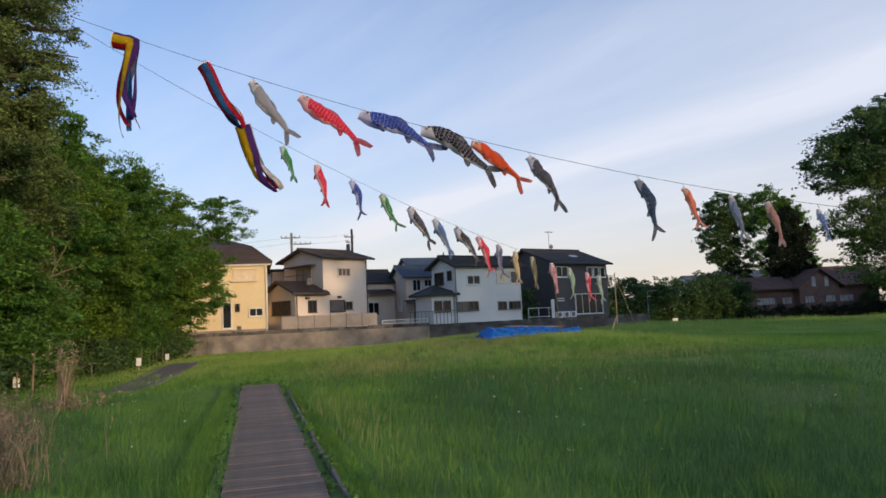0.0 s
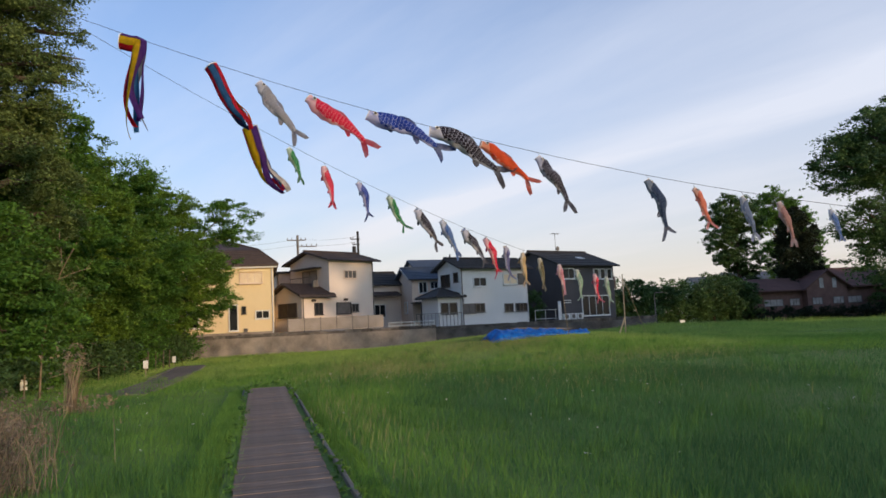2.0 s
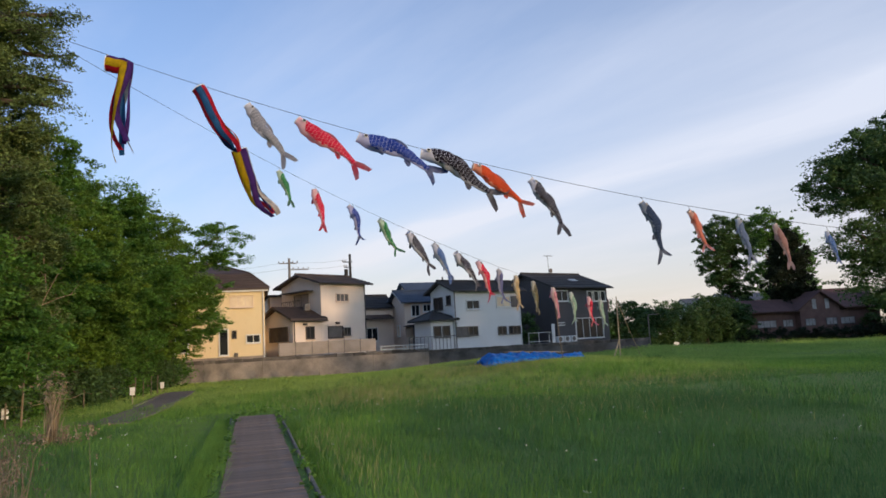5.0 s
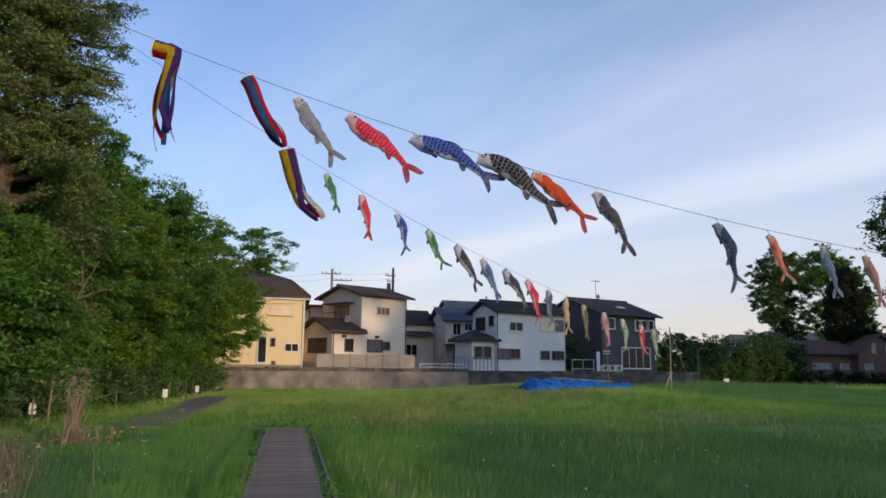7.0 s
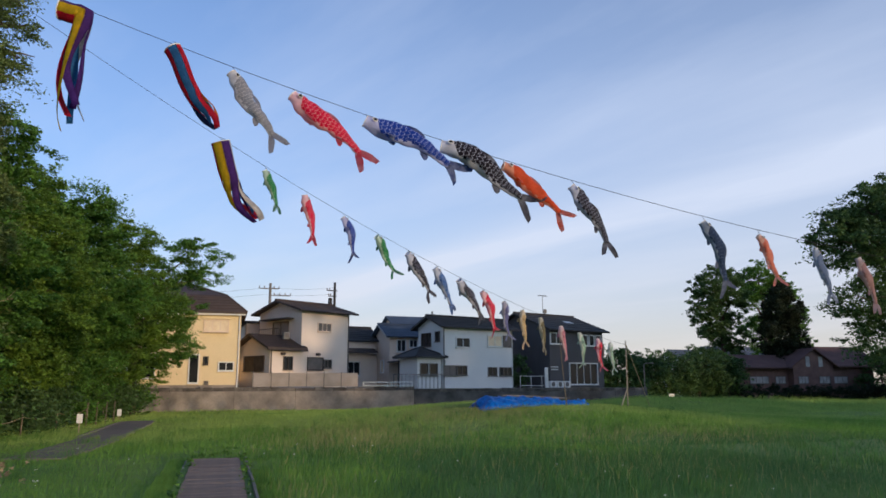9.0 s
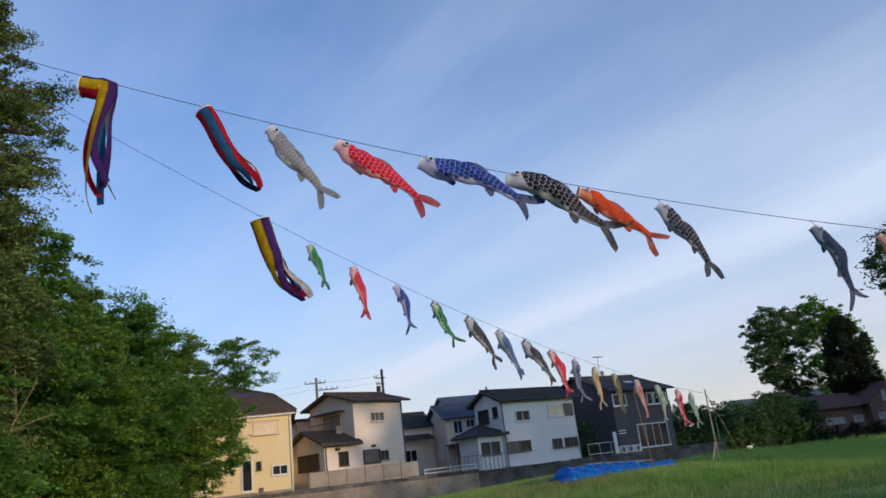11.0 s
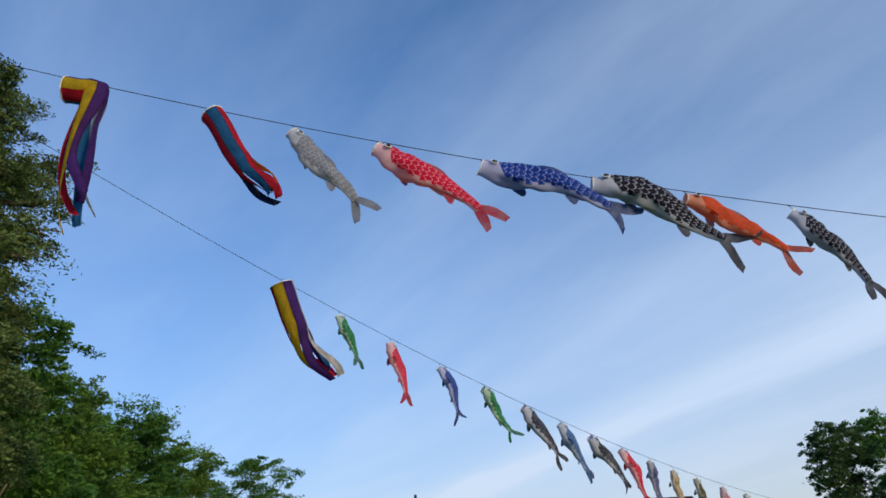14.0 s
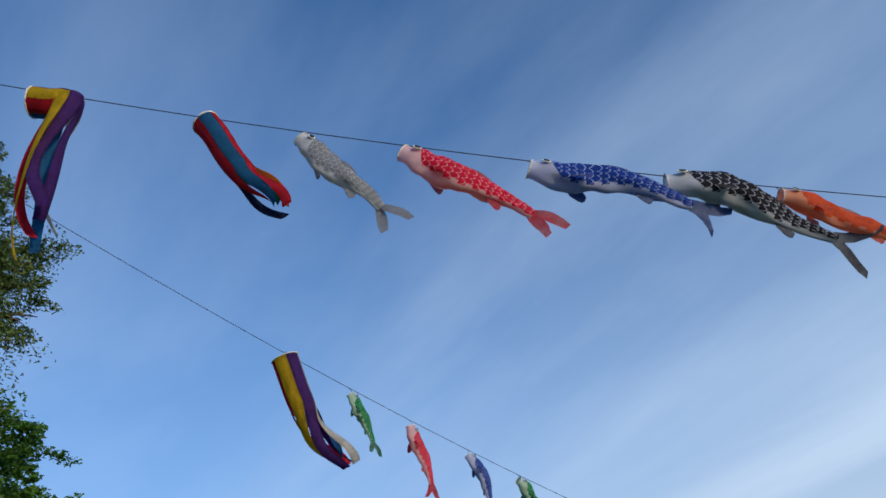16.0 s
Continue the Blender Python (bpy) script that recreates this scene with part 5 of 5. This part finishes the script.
def carp(mouth, along, a0, a1, length, material, fin, label, group, stout=0.086):
    """A carp windsock: body with mouth ring, eyes, fins and forked tail, tied to the cord by a short string."""
    k = thing("carp_windsock", pose(*mouth), label=label, category="windsock", group=group)
    k_inv = Vector(mouth)
    n, sides = 34, 20
    pts = [p - k_inv for p in centre_line(Vector(mouth), along, a0, a1, length * 0.84, n)]
    fr = frames_of(pts, along)
    R = stout * length
    prof = [(0, 0.62), (0.05, 0.66), (0.14, 0.9), (0.28, 1.0), (0.45, 0.96), (0.65, 0.72), (0.85, 0.46), (1.0, 0.34)]

    def rad(s):
        for (a, b), (c, d) in zip(prof, prof[1:]):
            if s <= c:
                return R * (b + (d - b) * (s - a) / (c - a))
        return R * prof[-1][1]
    bm = BM()
    uvl = bm.loops.layers.uv.new("UVMap")
    rings = []
    for i, (p, d, up, sd2) in enumerate(fr):
        s = i / n
        ring = []
        for j in range(sides):
            a = 6.2832 * j / sides
            crease = noise.noise(Vector((2.2 * math.cos(a) + mouth[0] * 3, 2.2 * math.sin(a), s * 7)))
            r = rad(s) * (1 + (0.34 * crease + 0.08 * math.sin(3 * a + s * 15 + mouth[0] * 5)) * min(1, s * 5))
            flat = 0.78 - 0.22 * math.sin(s * 5 + mouth[0]) ** 2 * min(1, s * 5)
            ring.append(bm.verts.new(p - up * math.cos(a) * r + sd2 * math.sin(a) * r * flat))
        rings.append(ring)
    for i in range(n):
        for j in range(sides):
            f = bm.faces.new((rings[i][j], rings[i][(j + 1) % sides], rings[i + 1][(j + 1) % sides], rings[i + 1][j]))
            f.smooth = True
            for lp, (uu, vv) in zip(f.loops, ((i, j), (i, j + 1), (i + 1, j + 1), (i + 1, j))):
                lp[uvl].uv = (uu / n * 0.84, vv / sides)
    part("body", bm, material, k)
    p, d, up, sd2 = fr[0]
    bm = BM()
    m = [p - up * math.cos(6.2832 * j / 20) * R * 0.63 + sd2 * math.sin(6.2832 * j / 20) * R * 0.52 for j in range(20)]
    tube(bm, m + [m[0]], 0.007 * length ** 0.5, sides=5)
    part("mouth_ring", bm, M["eye_white"], k)
    # forked tail of two cupped lobes
    p, d, up, sd2 = fr[-1]
    bm = BM()
    w = R * 0.46
    L = length * 0.19
    for sg in (-1, 1):
        g = []
        for i in range(5):
            s = i / 4
            mid = p - d * 0.02 * length + d * L * s * (1.0 + 0.18 * sg * math.sin(mouth[0] * 3)) + up * sg * (w * 0.36 + R * 1.05 * s ** 1.3) + sd2 * 0.07 * length * s * math.sin(s * 2 + mouth[0] + sg)
            half = up * w * (0.6 + 0.6 * math.sin(s * 2.6)) * (1 - 0.35 * s)
            g.append((bm.verts.new(mid - half), bm.verts.new(mid + half)))
        for q, r2 in zip(g, g[1:]):
            bm.faces.new((q[0], q[1], r2[1], r2[0]))
    bmesh.ops.solidify(bm, geom=bm.faces[:], thickness=0.006)
    part("tail_fin", bm, fin, k)
    # dorsal and side fins
    for nm, s0, s1, dirs in (("dorsal_fin", 0.36, 0.62, (1, 0)), ("side_fin", 0.24, 0.34, (-0.55, 0.85)), ("side_fin", 0.24, 0.34, (-0.55, -0.85)), ("anal_fin", 0.66, 0.76, (-1, 0.1))):
        bm = BM()
        g = []
        for i in range(5):
            s = s0 + (s1 - s0) * i / 4
            p, d, up, sd2 = fr[min(n, int(s * n))]
            p = p.lerp(fr[min(n, int(s * n) + 1)][0], s * n - int(s * n))
            o = up * dirs[0] + sd2 * dirs[1] * 0.9
            r = rad(s)
            hh = R * (0.42 if nm == "dorsal_fin" else 0.7) * math.sin(0.5 + 2.2 * i / 4)
            g.append((bm.verts.new(p + o * r * 0.9), bm.verts.new(p + o * (r * 0.9 + hh) + d * hh * 0.8)))
        for q, r2 in zip(g, g[1:]):
            bm.faces.new((q[0], q[1], r2[1], r2[0]))
        bmesh.ops.solidify(bm, geom=bm.faces[:], thickness=0.006)
        part(nm, bm, fin, k)
    i = max(1, int(0.115 * n))
    p, d, up, sd2 = fr[i]
    for sg in (-1, 1):
        r = rad(i / n)
        o = (up * 0.52 + sd2 * sg * 0.74).normalized()
        c = p + o * r * 0.95
        e = part("eye", tube(BM(), [c, c + o * 0.012], R * 0.30, sides=14), M["eye_white"], k)
        part("pupil", tube(BM(), [c + o * 0.012, c + o * 0.02], R * 0.20, sides=12), M["eye_black"], e)
    part("tie_string", tube(BM(), [fr[0][0] + fr[0][2] * R * 0.6, (0, 0, 0.14)], 0.005, sides=4), M["black"], k)
    return k


def streamer(mouth, along, a0, a1, tube_len, length, radius, colours, label, fold=None):
    """A streamer: a sock of coloured panels that part into long ribbons. fold: (length, degrees) of a first stretch before it drops."""
    k = thing("streamer_windsock", pose(*mouth), label=label, category="windsock", group="carp windsocks on the cords")
    n = 30
    o = Vector(mouth)
    if fold:
        p1 = centre_line(Vector((0, 0, 0)), along, fold[1], fold[1], fold[0], 7, 0)
        p2 = centre_line(p1[-1], along, a0, a1, length - fold[0], n - 7, 0.1)
        pts = p1 + p2[1:]
    else:
        pts = centre_line(Vector((0, 0, 0)), along, a0, a1, length, n, 0.1)
    fr = frames_of(pts, along)
    c = len(colours)
    for q, col in enumerate(colours):
        bm = BM()
        prev = None
        trim = 1.0 - 0.16 * rng.uniform(0, 1)
        ph = rng.uniform(0, 6.28)
        for i, (p, d, up, sd2) in enumerate(fr):
            s = i / n
            if s > trim:
                break
            loose = max(0.0, (s * length - tube_len) / (length - tube_len))
            r = radius * (1 - 0.12 * s) * (1 - 0.12 * min(1, loose * 4))
            row = []
            for j in range(5):
                a = 6.2832 * (q + j / 4 * (1 - 0.15 * loose)) / c + 1.6 * loose
                wave = 0.22 * loose * math.sin(8 * s + ph + q * 1.7) * length / 3
                row.append(bm.verts.new(p + up * (math.cos(a) * r + wave) + sd2 * (math.sin(a) * r + wave * 0.7)))
            if prev:
                for a, b in zip(range(4), range(1, 5)):
                    f = bm.faces.new((prev[a], prev[b], row[b], row[a]))
                    f.smooth = True
            prev = row
        bmesh.ops.solidify(bm, geom=bm.faces[:], thickness=0.004)
        part("ribbon", bm, RIB[col], k, label=col + " cloth ribbon")
    p, d, up, sd2 = fr[0]
    m = [p + up * math.cos(6.2832 * j / 20) * radius + sd2 * math.sin(6.2832 * j / 20) * radius for j in range(20)]
    part("mouth_ring", tube(BM(), m + [m[0]], 0.012, sides=5), M["eye_white"], k)
    part("tie_string", tube(BM(), [p + up * radius, (0, 0, 0.16)], 0.005, sides=4), M["black"], k)


RIB = {n: mat(n + "_ribbon_cloth", c, 0.75, tuple(v * 0.7 for v in c), 5, 40, 0.4, 0.1, through_light=0.35, spec=0.2) for n, c in {
    "yellow": (0.80, 0.58, 0.03), "purple": (0.13, 0.05, 0.30), "red": (0.72, 0.03, 0.07), "blue": (0.05, 0.22, 0.50), "white": (0.75, 0.72, 0.70), "green": (0.03, 0.28, 0.12), "navy": (0.03, 0.05, 0.14), "orange": (0.75, 0.25, 0.04)}.items()}

W = (0.72, 0.70, 0.70)
K = {
    "grey": (cloth_mat("grey_carp_cloth", (0.30, 0.31, 0.36), (0.62, 0.63, 0.70), (0.66, 0.66, 0.72)), "silver-grey"),
    "red": (cloth_mat("red_carp_cloth", (0.72, 0.012, 0.07), (0.86, 0.42, 0.48), (0.86, 0.58, 0.64)), "bright red"),
    "blue": (cloth_mat("blue_carp_cloth", (0.018, 0.06, 0.38), (0.40, 0.48, 0.82), (0.60, 0.62, 0.86)), "deep blue"),
    "black": (cloth_mat("black_carp_cloth", (0.022, 0.02, 0.034), (0.52, 0.56, 0.72), (0.64, 0.66, 0.78)), "black and white"),
    "orange": (cloth_mat("orange_carp_cloth", (0.72, 0.10, 0.035), (0.80, 0.28, 0.16), (0.80, 0.36, 0.24), False), "orange"),
    "dark": (cloth_mat("dark_blue_carp_cloth", (0.03, 0.055, 0.13), (0.16, 0.24, 0.38), (0.30, 0.36, 0.46)), "dark blue"),
    "salmon": (cloth_mat("salmon_carp_cloth", (0.72, 0.24, 0.17), (0.80, 0.44, 0.34), (0.78, 0.50, 0.42), False), "salmon pink"),
    "bluegrey": (cloth_mat("blue_grey_carp_cloth", (0.16, 0.22, 0.36), (0.34, 0.40, 0.52), (0.48, 0.52, 0.60), False), "blue-grey"),
    "rose": (cloth_mat("dusty_rose_carp_cloth", (0.40, 0.24, 0.24), (0.55, 0.40, 0.38), (0.60, 0.46, 0.44), False), "dusty rose"),
    "green": (cloth_mat("green_carp_cloth", (0.02, 0.24, 0.09), (0.40, 0.66, 0.42), (0.55, 0.70, 0.60)), "green"),
    "ltblue": (cloth_mat("light_blue_carp_cloth", (0.07, 0.17, 0.45), (0.45, 0.55, 0.74), (0.62, 0.66, 0.76)), "light blue"),
    "violet": (cloth_mat("violet_carp_cloth", (0.16, 0.17, 0.36), (0.34, 0.36, 0.52), (0.5, 0.5, 0.6), False), "faded violet"),
    "straw": (cloth_mat("straw_carp_cloth", (0.62, 0.47, 0.26), (0.70, 0.58, 0.40), (0.7, 0.62, 0.5), False), "pale straw yellow"),
    "olive": (cloth_mat("olive_carp_cloth", (0.16, 0.14, 0.07), (0.45, 0.42, 0.32), (0.55, 0.53, 0.45)), "olive grey"),
    "pink": (cloth_mat("pink_carp_cloth", (0.66, 0.30, 0.36), (0.75, 0.50, 0.54), (0.75, 0.6, 0.62), False), "pale pink"),
    "mint": (cloth_mat("mint_carp_cloth", (0.34, 0.50, 0.38), (0.55, 0.64, 0.54), (0.64, 0.68, 0.62), False), "pale mint green"),
}
FIN = {k: mat(k + "_fin_cloth", c, 0.75, tuple(0.35 * v + w for v, w in zip(c, (0.31, 0.32, 0.37))), 3.5, 30, 0.5, 0.1, through_light=0.35, spec=0.15) for k, c in {
    "grey": (0.36, 0.36, 0.42), "red": (0.66, 0.03, 0.08), "blue": (0.03, 0.08, 0.32), "black": (0.035, 0.032, 0.055), "orange": (0.70, 0.12, 0.05), "dark": (0.04, 0.07, 0.15),
    "salmon": (0.72, 0.22, 0.15), "bluegrey": (0.20, 0.26, 0.38), "rose": (0.42, 0.26, 0.26), "green": (0.03, 0.25, 0.11), "ltblue": (0.10, 0.20, 0.45), "violet": (0.18, 0.19, 0.36),
    "straw": (0.62, 0.47, 0.28), "olive": (0.18, 0.16, 0.09), "pink": (0.66, 0.32, 0.38), "mint": (0.36, 0.50, 0.40)}.items()}


def hang(f, along, x, key, a0, a1, length, stout=0.086):
    mth = f(x) - Vector((0, 0, 0.14))
    carp(tuple(mth), along, a0, a1, length, K[key][0], FIN[key], K[key][1] + " carp windsock of cloth hanging from the cord", "carp windsocks on the cords", stout)


for x, key, a0, a1, ln in ((-0.07, "grey", 54, 58, 1.85), (1.14, "red", 34, 44, 2.15), (2.61, "blue", 21, 32, 2.35), (4.18, "black", 18, 46, 2.45), (5.49, "orange", 24, 56, 1.85), (6.97, "black", 46, 70, 1.7),
                           (9.9, "dark", 62, 80, 1.65), (11.2, "salmon", 52, 84, 1.2), (12.55, "bluegrey", 70, 80, 1.25), (13.6, "rose", 62, 80, 1.3), (15.1, "ltblue", 76, 70, 0.95)):
    hang(line_1, H1, x, key, a0, a1, ln)
for x, key, a0, a1, ln in ((0.95, "green", 62, 80, 1.35), (2.25, "red", 78, 86, 1.6), (3.6, "blue", 66, 84, 1.5), (4.9, "green", 55, 66, 1.65), (6.2, "black", 52, 62, 2.0), (7.45, "ltblue", 58, 64, 1.9),
                           (8.6, "black", 46, 56, 2.1), (9.8, "red", 62, 66, 1.95), (11.0, "violet", 74, 78, 1.7), (12.1, "straw", 80, 84, 1.7), (13.2, "olive", 70, 78, 1.7), (14.6, "pink", 66, 76, 1.7),
                           (15.9, "mint", 72, 80, 1.7), (17.3, "red", 66, 76, 1.7), (18.3, "mint", 72, 80, 1.6)):
    calm = max(0.0, min(1.0, (x - 8.0) / 4.0))
    hang(line_2, H2, x, key, a0 - 10 + 14 * calm, a1 - 4 + 8 * calm, ln * (1 - 0.06 * calm), 0.105)

streamer(tuple(line_1(-3.35) - Vector((0, 0, 0.22))), H1, 92, 88, 0.55, 3.0, 0.2, ["purple", "yellow", "red", "blue", "white", "purple"], "rainbow streamer windsock with folded mouth and long ribbons", (0.45, 10))
streamer(tuple(line_1(-1.22) - Vector((0, 0, 0.1))), H1, 58, 66, 1.05, 2.0, 0.17, ["red", "blue", "red", "navy", "green", "orange"], "red and blue streamer windsock with trailing ribbons")
streamer(tuple(line_2(-0.35) - Vector((0, 0, 0.12))), H2, 70, 52, 1.05, 2.7, 0.27, ["white", "purple", "yellow", "red", "blue", "purple"], "yellow and purple streamer windsock with long ribbons")


# ---- poles, guy ropes and tarpaulin in the meadow ----
def field_poles():
    p = thing("bamboo_pole", pose(20.2, 38.6, float(ground_z(20, 38))), label="pale bamboo pole holding the end of the cord", category="pole")
    part("pole", tube(BM(), [(0, 0, -0.2), (0.03, 0, 1.6), (0.05, 0, 3.5)], 0.034, 0.028, 8), M["bamboo"], p)
    part("guy_rope", tube(BM(), [(0.06, 0, 3.3), (1.15, -0.3, 0.0)], 0.016, sides=5), M["rope"], p)
    part("brace", tube(BM(), [(0.0, 0, 1.0), (-0.55, -0.2, -0.05)], 0.03, sides=6), M["bamboo"], p)
    q = thing("bamboo_pole", pose(16.1, 37.4, float(ground_z(16, 37))), label="thin leaning bamboo pole beside the tarpaulin", category="pole")
    part("pole", tube(BM(), [(0.05, 0, -0.2), (-0.1, 0, 1.6), (-0.25, 0, 3.6)], 0.026, 0.018, 8), M["stake"], q)


field_poles()


def tarpaulin():
    bm = BM()
    nx, ny = 70, 16
    g = []
    for i in range(nx + 1):
        row = []
        for j in range(ny + 1):
            u, v = i / nx, j / ny
            x = 11.5 + 6.6 * u
            y = 37.6 + 1.6 * u + (v - 0.5) * (2.2 - 1.2 * u)
            hump = max(0.0, 1 - abs(v - 0.5) * 2) ** 0.45
            z = float(ground_z(x, y)) + 0.02 + hump * (0.64 - 0.48 * u ** 0.8) * min(1, 0.2 + 14 * u) + 0.16 * noise.noise(Vector((7 * u, 3 * v, 1.7))) * hump + 0.11 * noise.noise(Vector((26 * u, 7 * v, 5.1))) * (0.35 + hump)
            row.append(bm.verts.new((x, y + 0.04 * math.sin(40 * u), z)))
        g.append(row)
    for i in range(nx):
        for j in range(ny):
            bm.faces.new((g[i][j], g[i + 1][j], g[i + 1][j + 1], g[i][j + 1])).smooth = True
    bmesh.ops.solidify(bm, geom=bm.faces[:], thickness=0.01)
    t = part("tarpaulin", bm, M["tarp"])
    tagged(t, "crumpled bright blue tarpaulin over stacked material in the grass", "tarpaulin")
    s = thing("stored_poles", label="bundle of long dark poles lying on the tarpaulin", category="poles")
    for i in range(4):
        part("pole", tube(BM(), [(13.2 + 0.2 * i, 38.45 + 0.05 * i, float(ground_z(13.2, 38.4)) + 0.52), (16.6 + 0.2 * i, 39.0 + 0.06 * i, float(ground_z(16.6, 39)) + 0.30)], 0.018, sides=6), M["pole_grey"], s)


tarpaulin()


# ---- plants and small things by the boardwalk ----
def stem_clump(name, x, y, n, spread, h0, h1, w, label, lean=0.4, stuff="dry"):
    xs, ys = rng.normal(x, spread, n), rng.normal(y, spread, n)
    me = blades(name, xs, ys, ground_z(xs, ys) - 0.05, rng.uniform(h0, h1, n), w * rng.uniform(0.6, 1.4, n), M[stuff], lean)
    tagged(new(name, me), label, "dry plant", kind="stuff")


stem_clump("dry_reeds", -4.75, 20.5, 95, 0.075, 0.8, 1.8, 0.008, "clump of tall dry brown reed stems", 0.38)
stem_clump("dry_reeds", -4.5, 20.4, 40, 0.4, 0.2, 0.6, 0.010, "broken dry reed stems lying low")
for wx, wy, wn_, wr, wh in ((-3.5, 10.5, 520, 0.36, 1.0), (-4.2, 12.4, 620, 0.46, 1.1), (-4.9, 14.6, 520, 0.5, 1.15), (-5.6, 17.2, 320, 0.6, 0.9)):
    stem_clump("withered_weeds", wx, wy, wn_, wr, 0.3, wh, 0.0048, "dense tangle of withered brown weed stems", 1.0, "weed")


def dead_leaves(x, y, n, spread, z0, z1, size, label, stuff="dry"):
    """Curled dead leaves and seed heads that cling to the dry stems."""
    xs, ys = rng.normal(x, spread, n), rng.normal(y, spread, n)
    c = np.stack([xs, ys, ground_z(xs, ys) + rng.uniform(z0, z1, n)], -1)
    me = leaves_mesh("dead_leaves", c, rng.uniform(0.04, 0.10, n), 9, size, M[stuff], 0.9)
    tagged(new("dead_leaves", me), label, "dry plant", kind="stuff")


dead_leaves(-4.72, 20.5, 60, 0.24, 1.05, 1.75, 0.026, "feathery dry seed heads on the tall reeds")
dead_leaves(-4.4, 20.4, 60, 0.45, 0.1, 0.45, 0.03, "dead reed leaves round the foot of the clump")
dead_leaves(-3.5, 10.6, 190, 0.38, 0.15, 0.95, 0.018, "curled dead leaves on withered weeds", "weed")
dead_leaves(-4.3, 12.6, 220, 0.48, 0.15, 1.0, 0.020, "curled dead leaves on withered weeds", "weed")
dead_leaves(-4.9, 14.7, 200, 0.52, 0.15, 1.0, 0.022, "curled dead leaves on withered weeds", "weed")
dead_leaves(-4.0, 12.0, 60, 0.7, 0.4, 1.05, 0.020, "pale curled dead leaves among the weeds")


def dead_sapling():
    t = thing("dead_sapling", pose(-6.9, 27.0, float(ground_z(-6.9, 27.0))), label="bare pale dead sapling in front of the leafy wood", category="tree")
    part("trunk", tube(BM(), [(-0.25, 0, -0.1), (-0.2, 0.05, 1.6), (0.0, 0.1, 3.0), (0.35, 0.05, 4.1), (0.85, 0.0, 5.1)], 0.035, 0.012, 7), M["dry"], t)
    for k, (z0, dx, dy, dz) in enumerate(((3.0, 0.95, -0.2, 0.7), (3.5, -0.35, 0.1, 1.3), (3.9, 0.95, 0.1, 0.35), (2.3, 0.8, -0.3, 0.75), (4.2, -0.1, 0.0, 1.2))):
        x0 = max(-0.2, (z0 - 3.0) * 0.33)
        b = part("branch", tube(BM(), [(x0, 0.08, z0), (x0 + dx * 0.5, 0.08 + dy * 0.5, z0 + dz * 0.6), (x0 + dx, 0.08 + dy, z0 + dz)], 0.016, 0.005, 5), M["dry"], t)
        for j in range(3):
            f = 0.45 + 0.2 * j
            p = Vector((x0 + dx * f, 0.08 + dy * f, z0 + dz * min(1, f * 1.08)))
            part("twig", tube(BM(), [p, p + Vector((0.22 * math.cos(k + j * 2.0), 0.1 * math.sin(j), 0.22 + 0.05 * j))], 0.006, 0.003, 4), M["dry"], b)


dead_sapling()


def rope_fence():
    f = thing("rope_fence", label="low wooden posts joined by straw rope along the wood", category="fence")
    tops = []
    for i in range(6):
        y = 27 + 4.2 * i
        x = -7.6 + 0.075 * (y - 27) + 0.08 * math.sin(i * 2)
        z = float(ground_z(x, y))
        part("post", tube(BM(), [(x, y, z - 0.2), (x + 0.01, y, z + 0.82)], 0.03, 0.026, 7), M["stake"], f)
        tops.append(Vector((x, y, z + 0.72)))
    for a, b in zip(tops, tops[1:]):
        pts = [a.lerp(b, k / 6) - Vector((0, 0, 0.14 * 4 * (k / 6) * (1 - k / 6))) for k in range(7)]
        part("rope", tube(BM(), pts, 0.014, sides=5), M["rope"], f)
    for x, y in ((-6.0, 42.5), (-5.75, 43.6), (-5.5, 44.8), (-5.3, 46)):
        part("stake", tube(BM(), [(x, y, -0.3), (x + 0.03, y, 0.95)], 0.03, sides=6), M["stake"], f)
    for x, y, z in ((-5.2, 36.1, 0.45), (-7.75, 27.5, 0.3), (-5.15, 47.0, 0.3)):
        s = thing("notice_board", pose(x, y, 0), label="small white notice board on a stake", category="sign", group="notice boards")
        part("board", box(BM(), -0.105, 0.105, -0.012, 0.012, z - 0.15, z + 0.2, 0.004), M["white"], s)
        part("stake", box(BM(), -0.02, 0.02, 0.014, 0.04, -0.3, z + 0.1), M["bamboo"], s)


rope_fence()


def white_flowers():
    n = 90
    x, y = rng.uniform(-7, 10, n), rng.uniform(7, 26, n)
    k = clear_of_paths(x, y)
    x, y = x[k], y[k]
    z = ground_z(x, y) + rng.uniform(0.2, 0.42, len(x))
    c = np.stack([x, y, z], -1)
    me = leaves_mesh("wild_flowers", c, np.full(len(c), 0.025), 6, 0.011, M["flower"], 0.5)
    tagged(new("wild_flowers", me), "tiny white wild flowers scattered in the grass", "flowers", kind="stuff")
    # broad-leaved weeds along the boardwalk's edges
    n = 60
    y = rng.uniform(6, 23.8, n)
    x = np.where(rng.uniform(0, 1, n) < 0.7, 0.60, -0.62) + rng.uniform(-0.05, 0.12, n)
    c = np.stack([x, y, np.full(n, 0.03)], -1)
    c = np.concatenate([c, np.stack([rng.uniform(-0.5, 0.7, 16), rng.uniform(23.4, 23.9, 16), rng.uniform(0.05, 0.2, 16)], -1)])
    me = leaves_mesh("edge_weeds", c, rng.uniform(0.05, 0.12, len(c)), 12, 0.035, M["leaf_a"], 0.8)
    tagged(new("edge_weeds", me), "low leafy weeds growing along the boardwalk edge", "weeds", kind="stuff")


white_flowers()
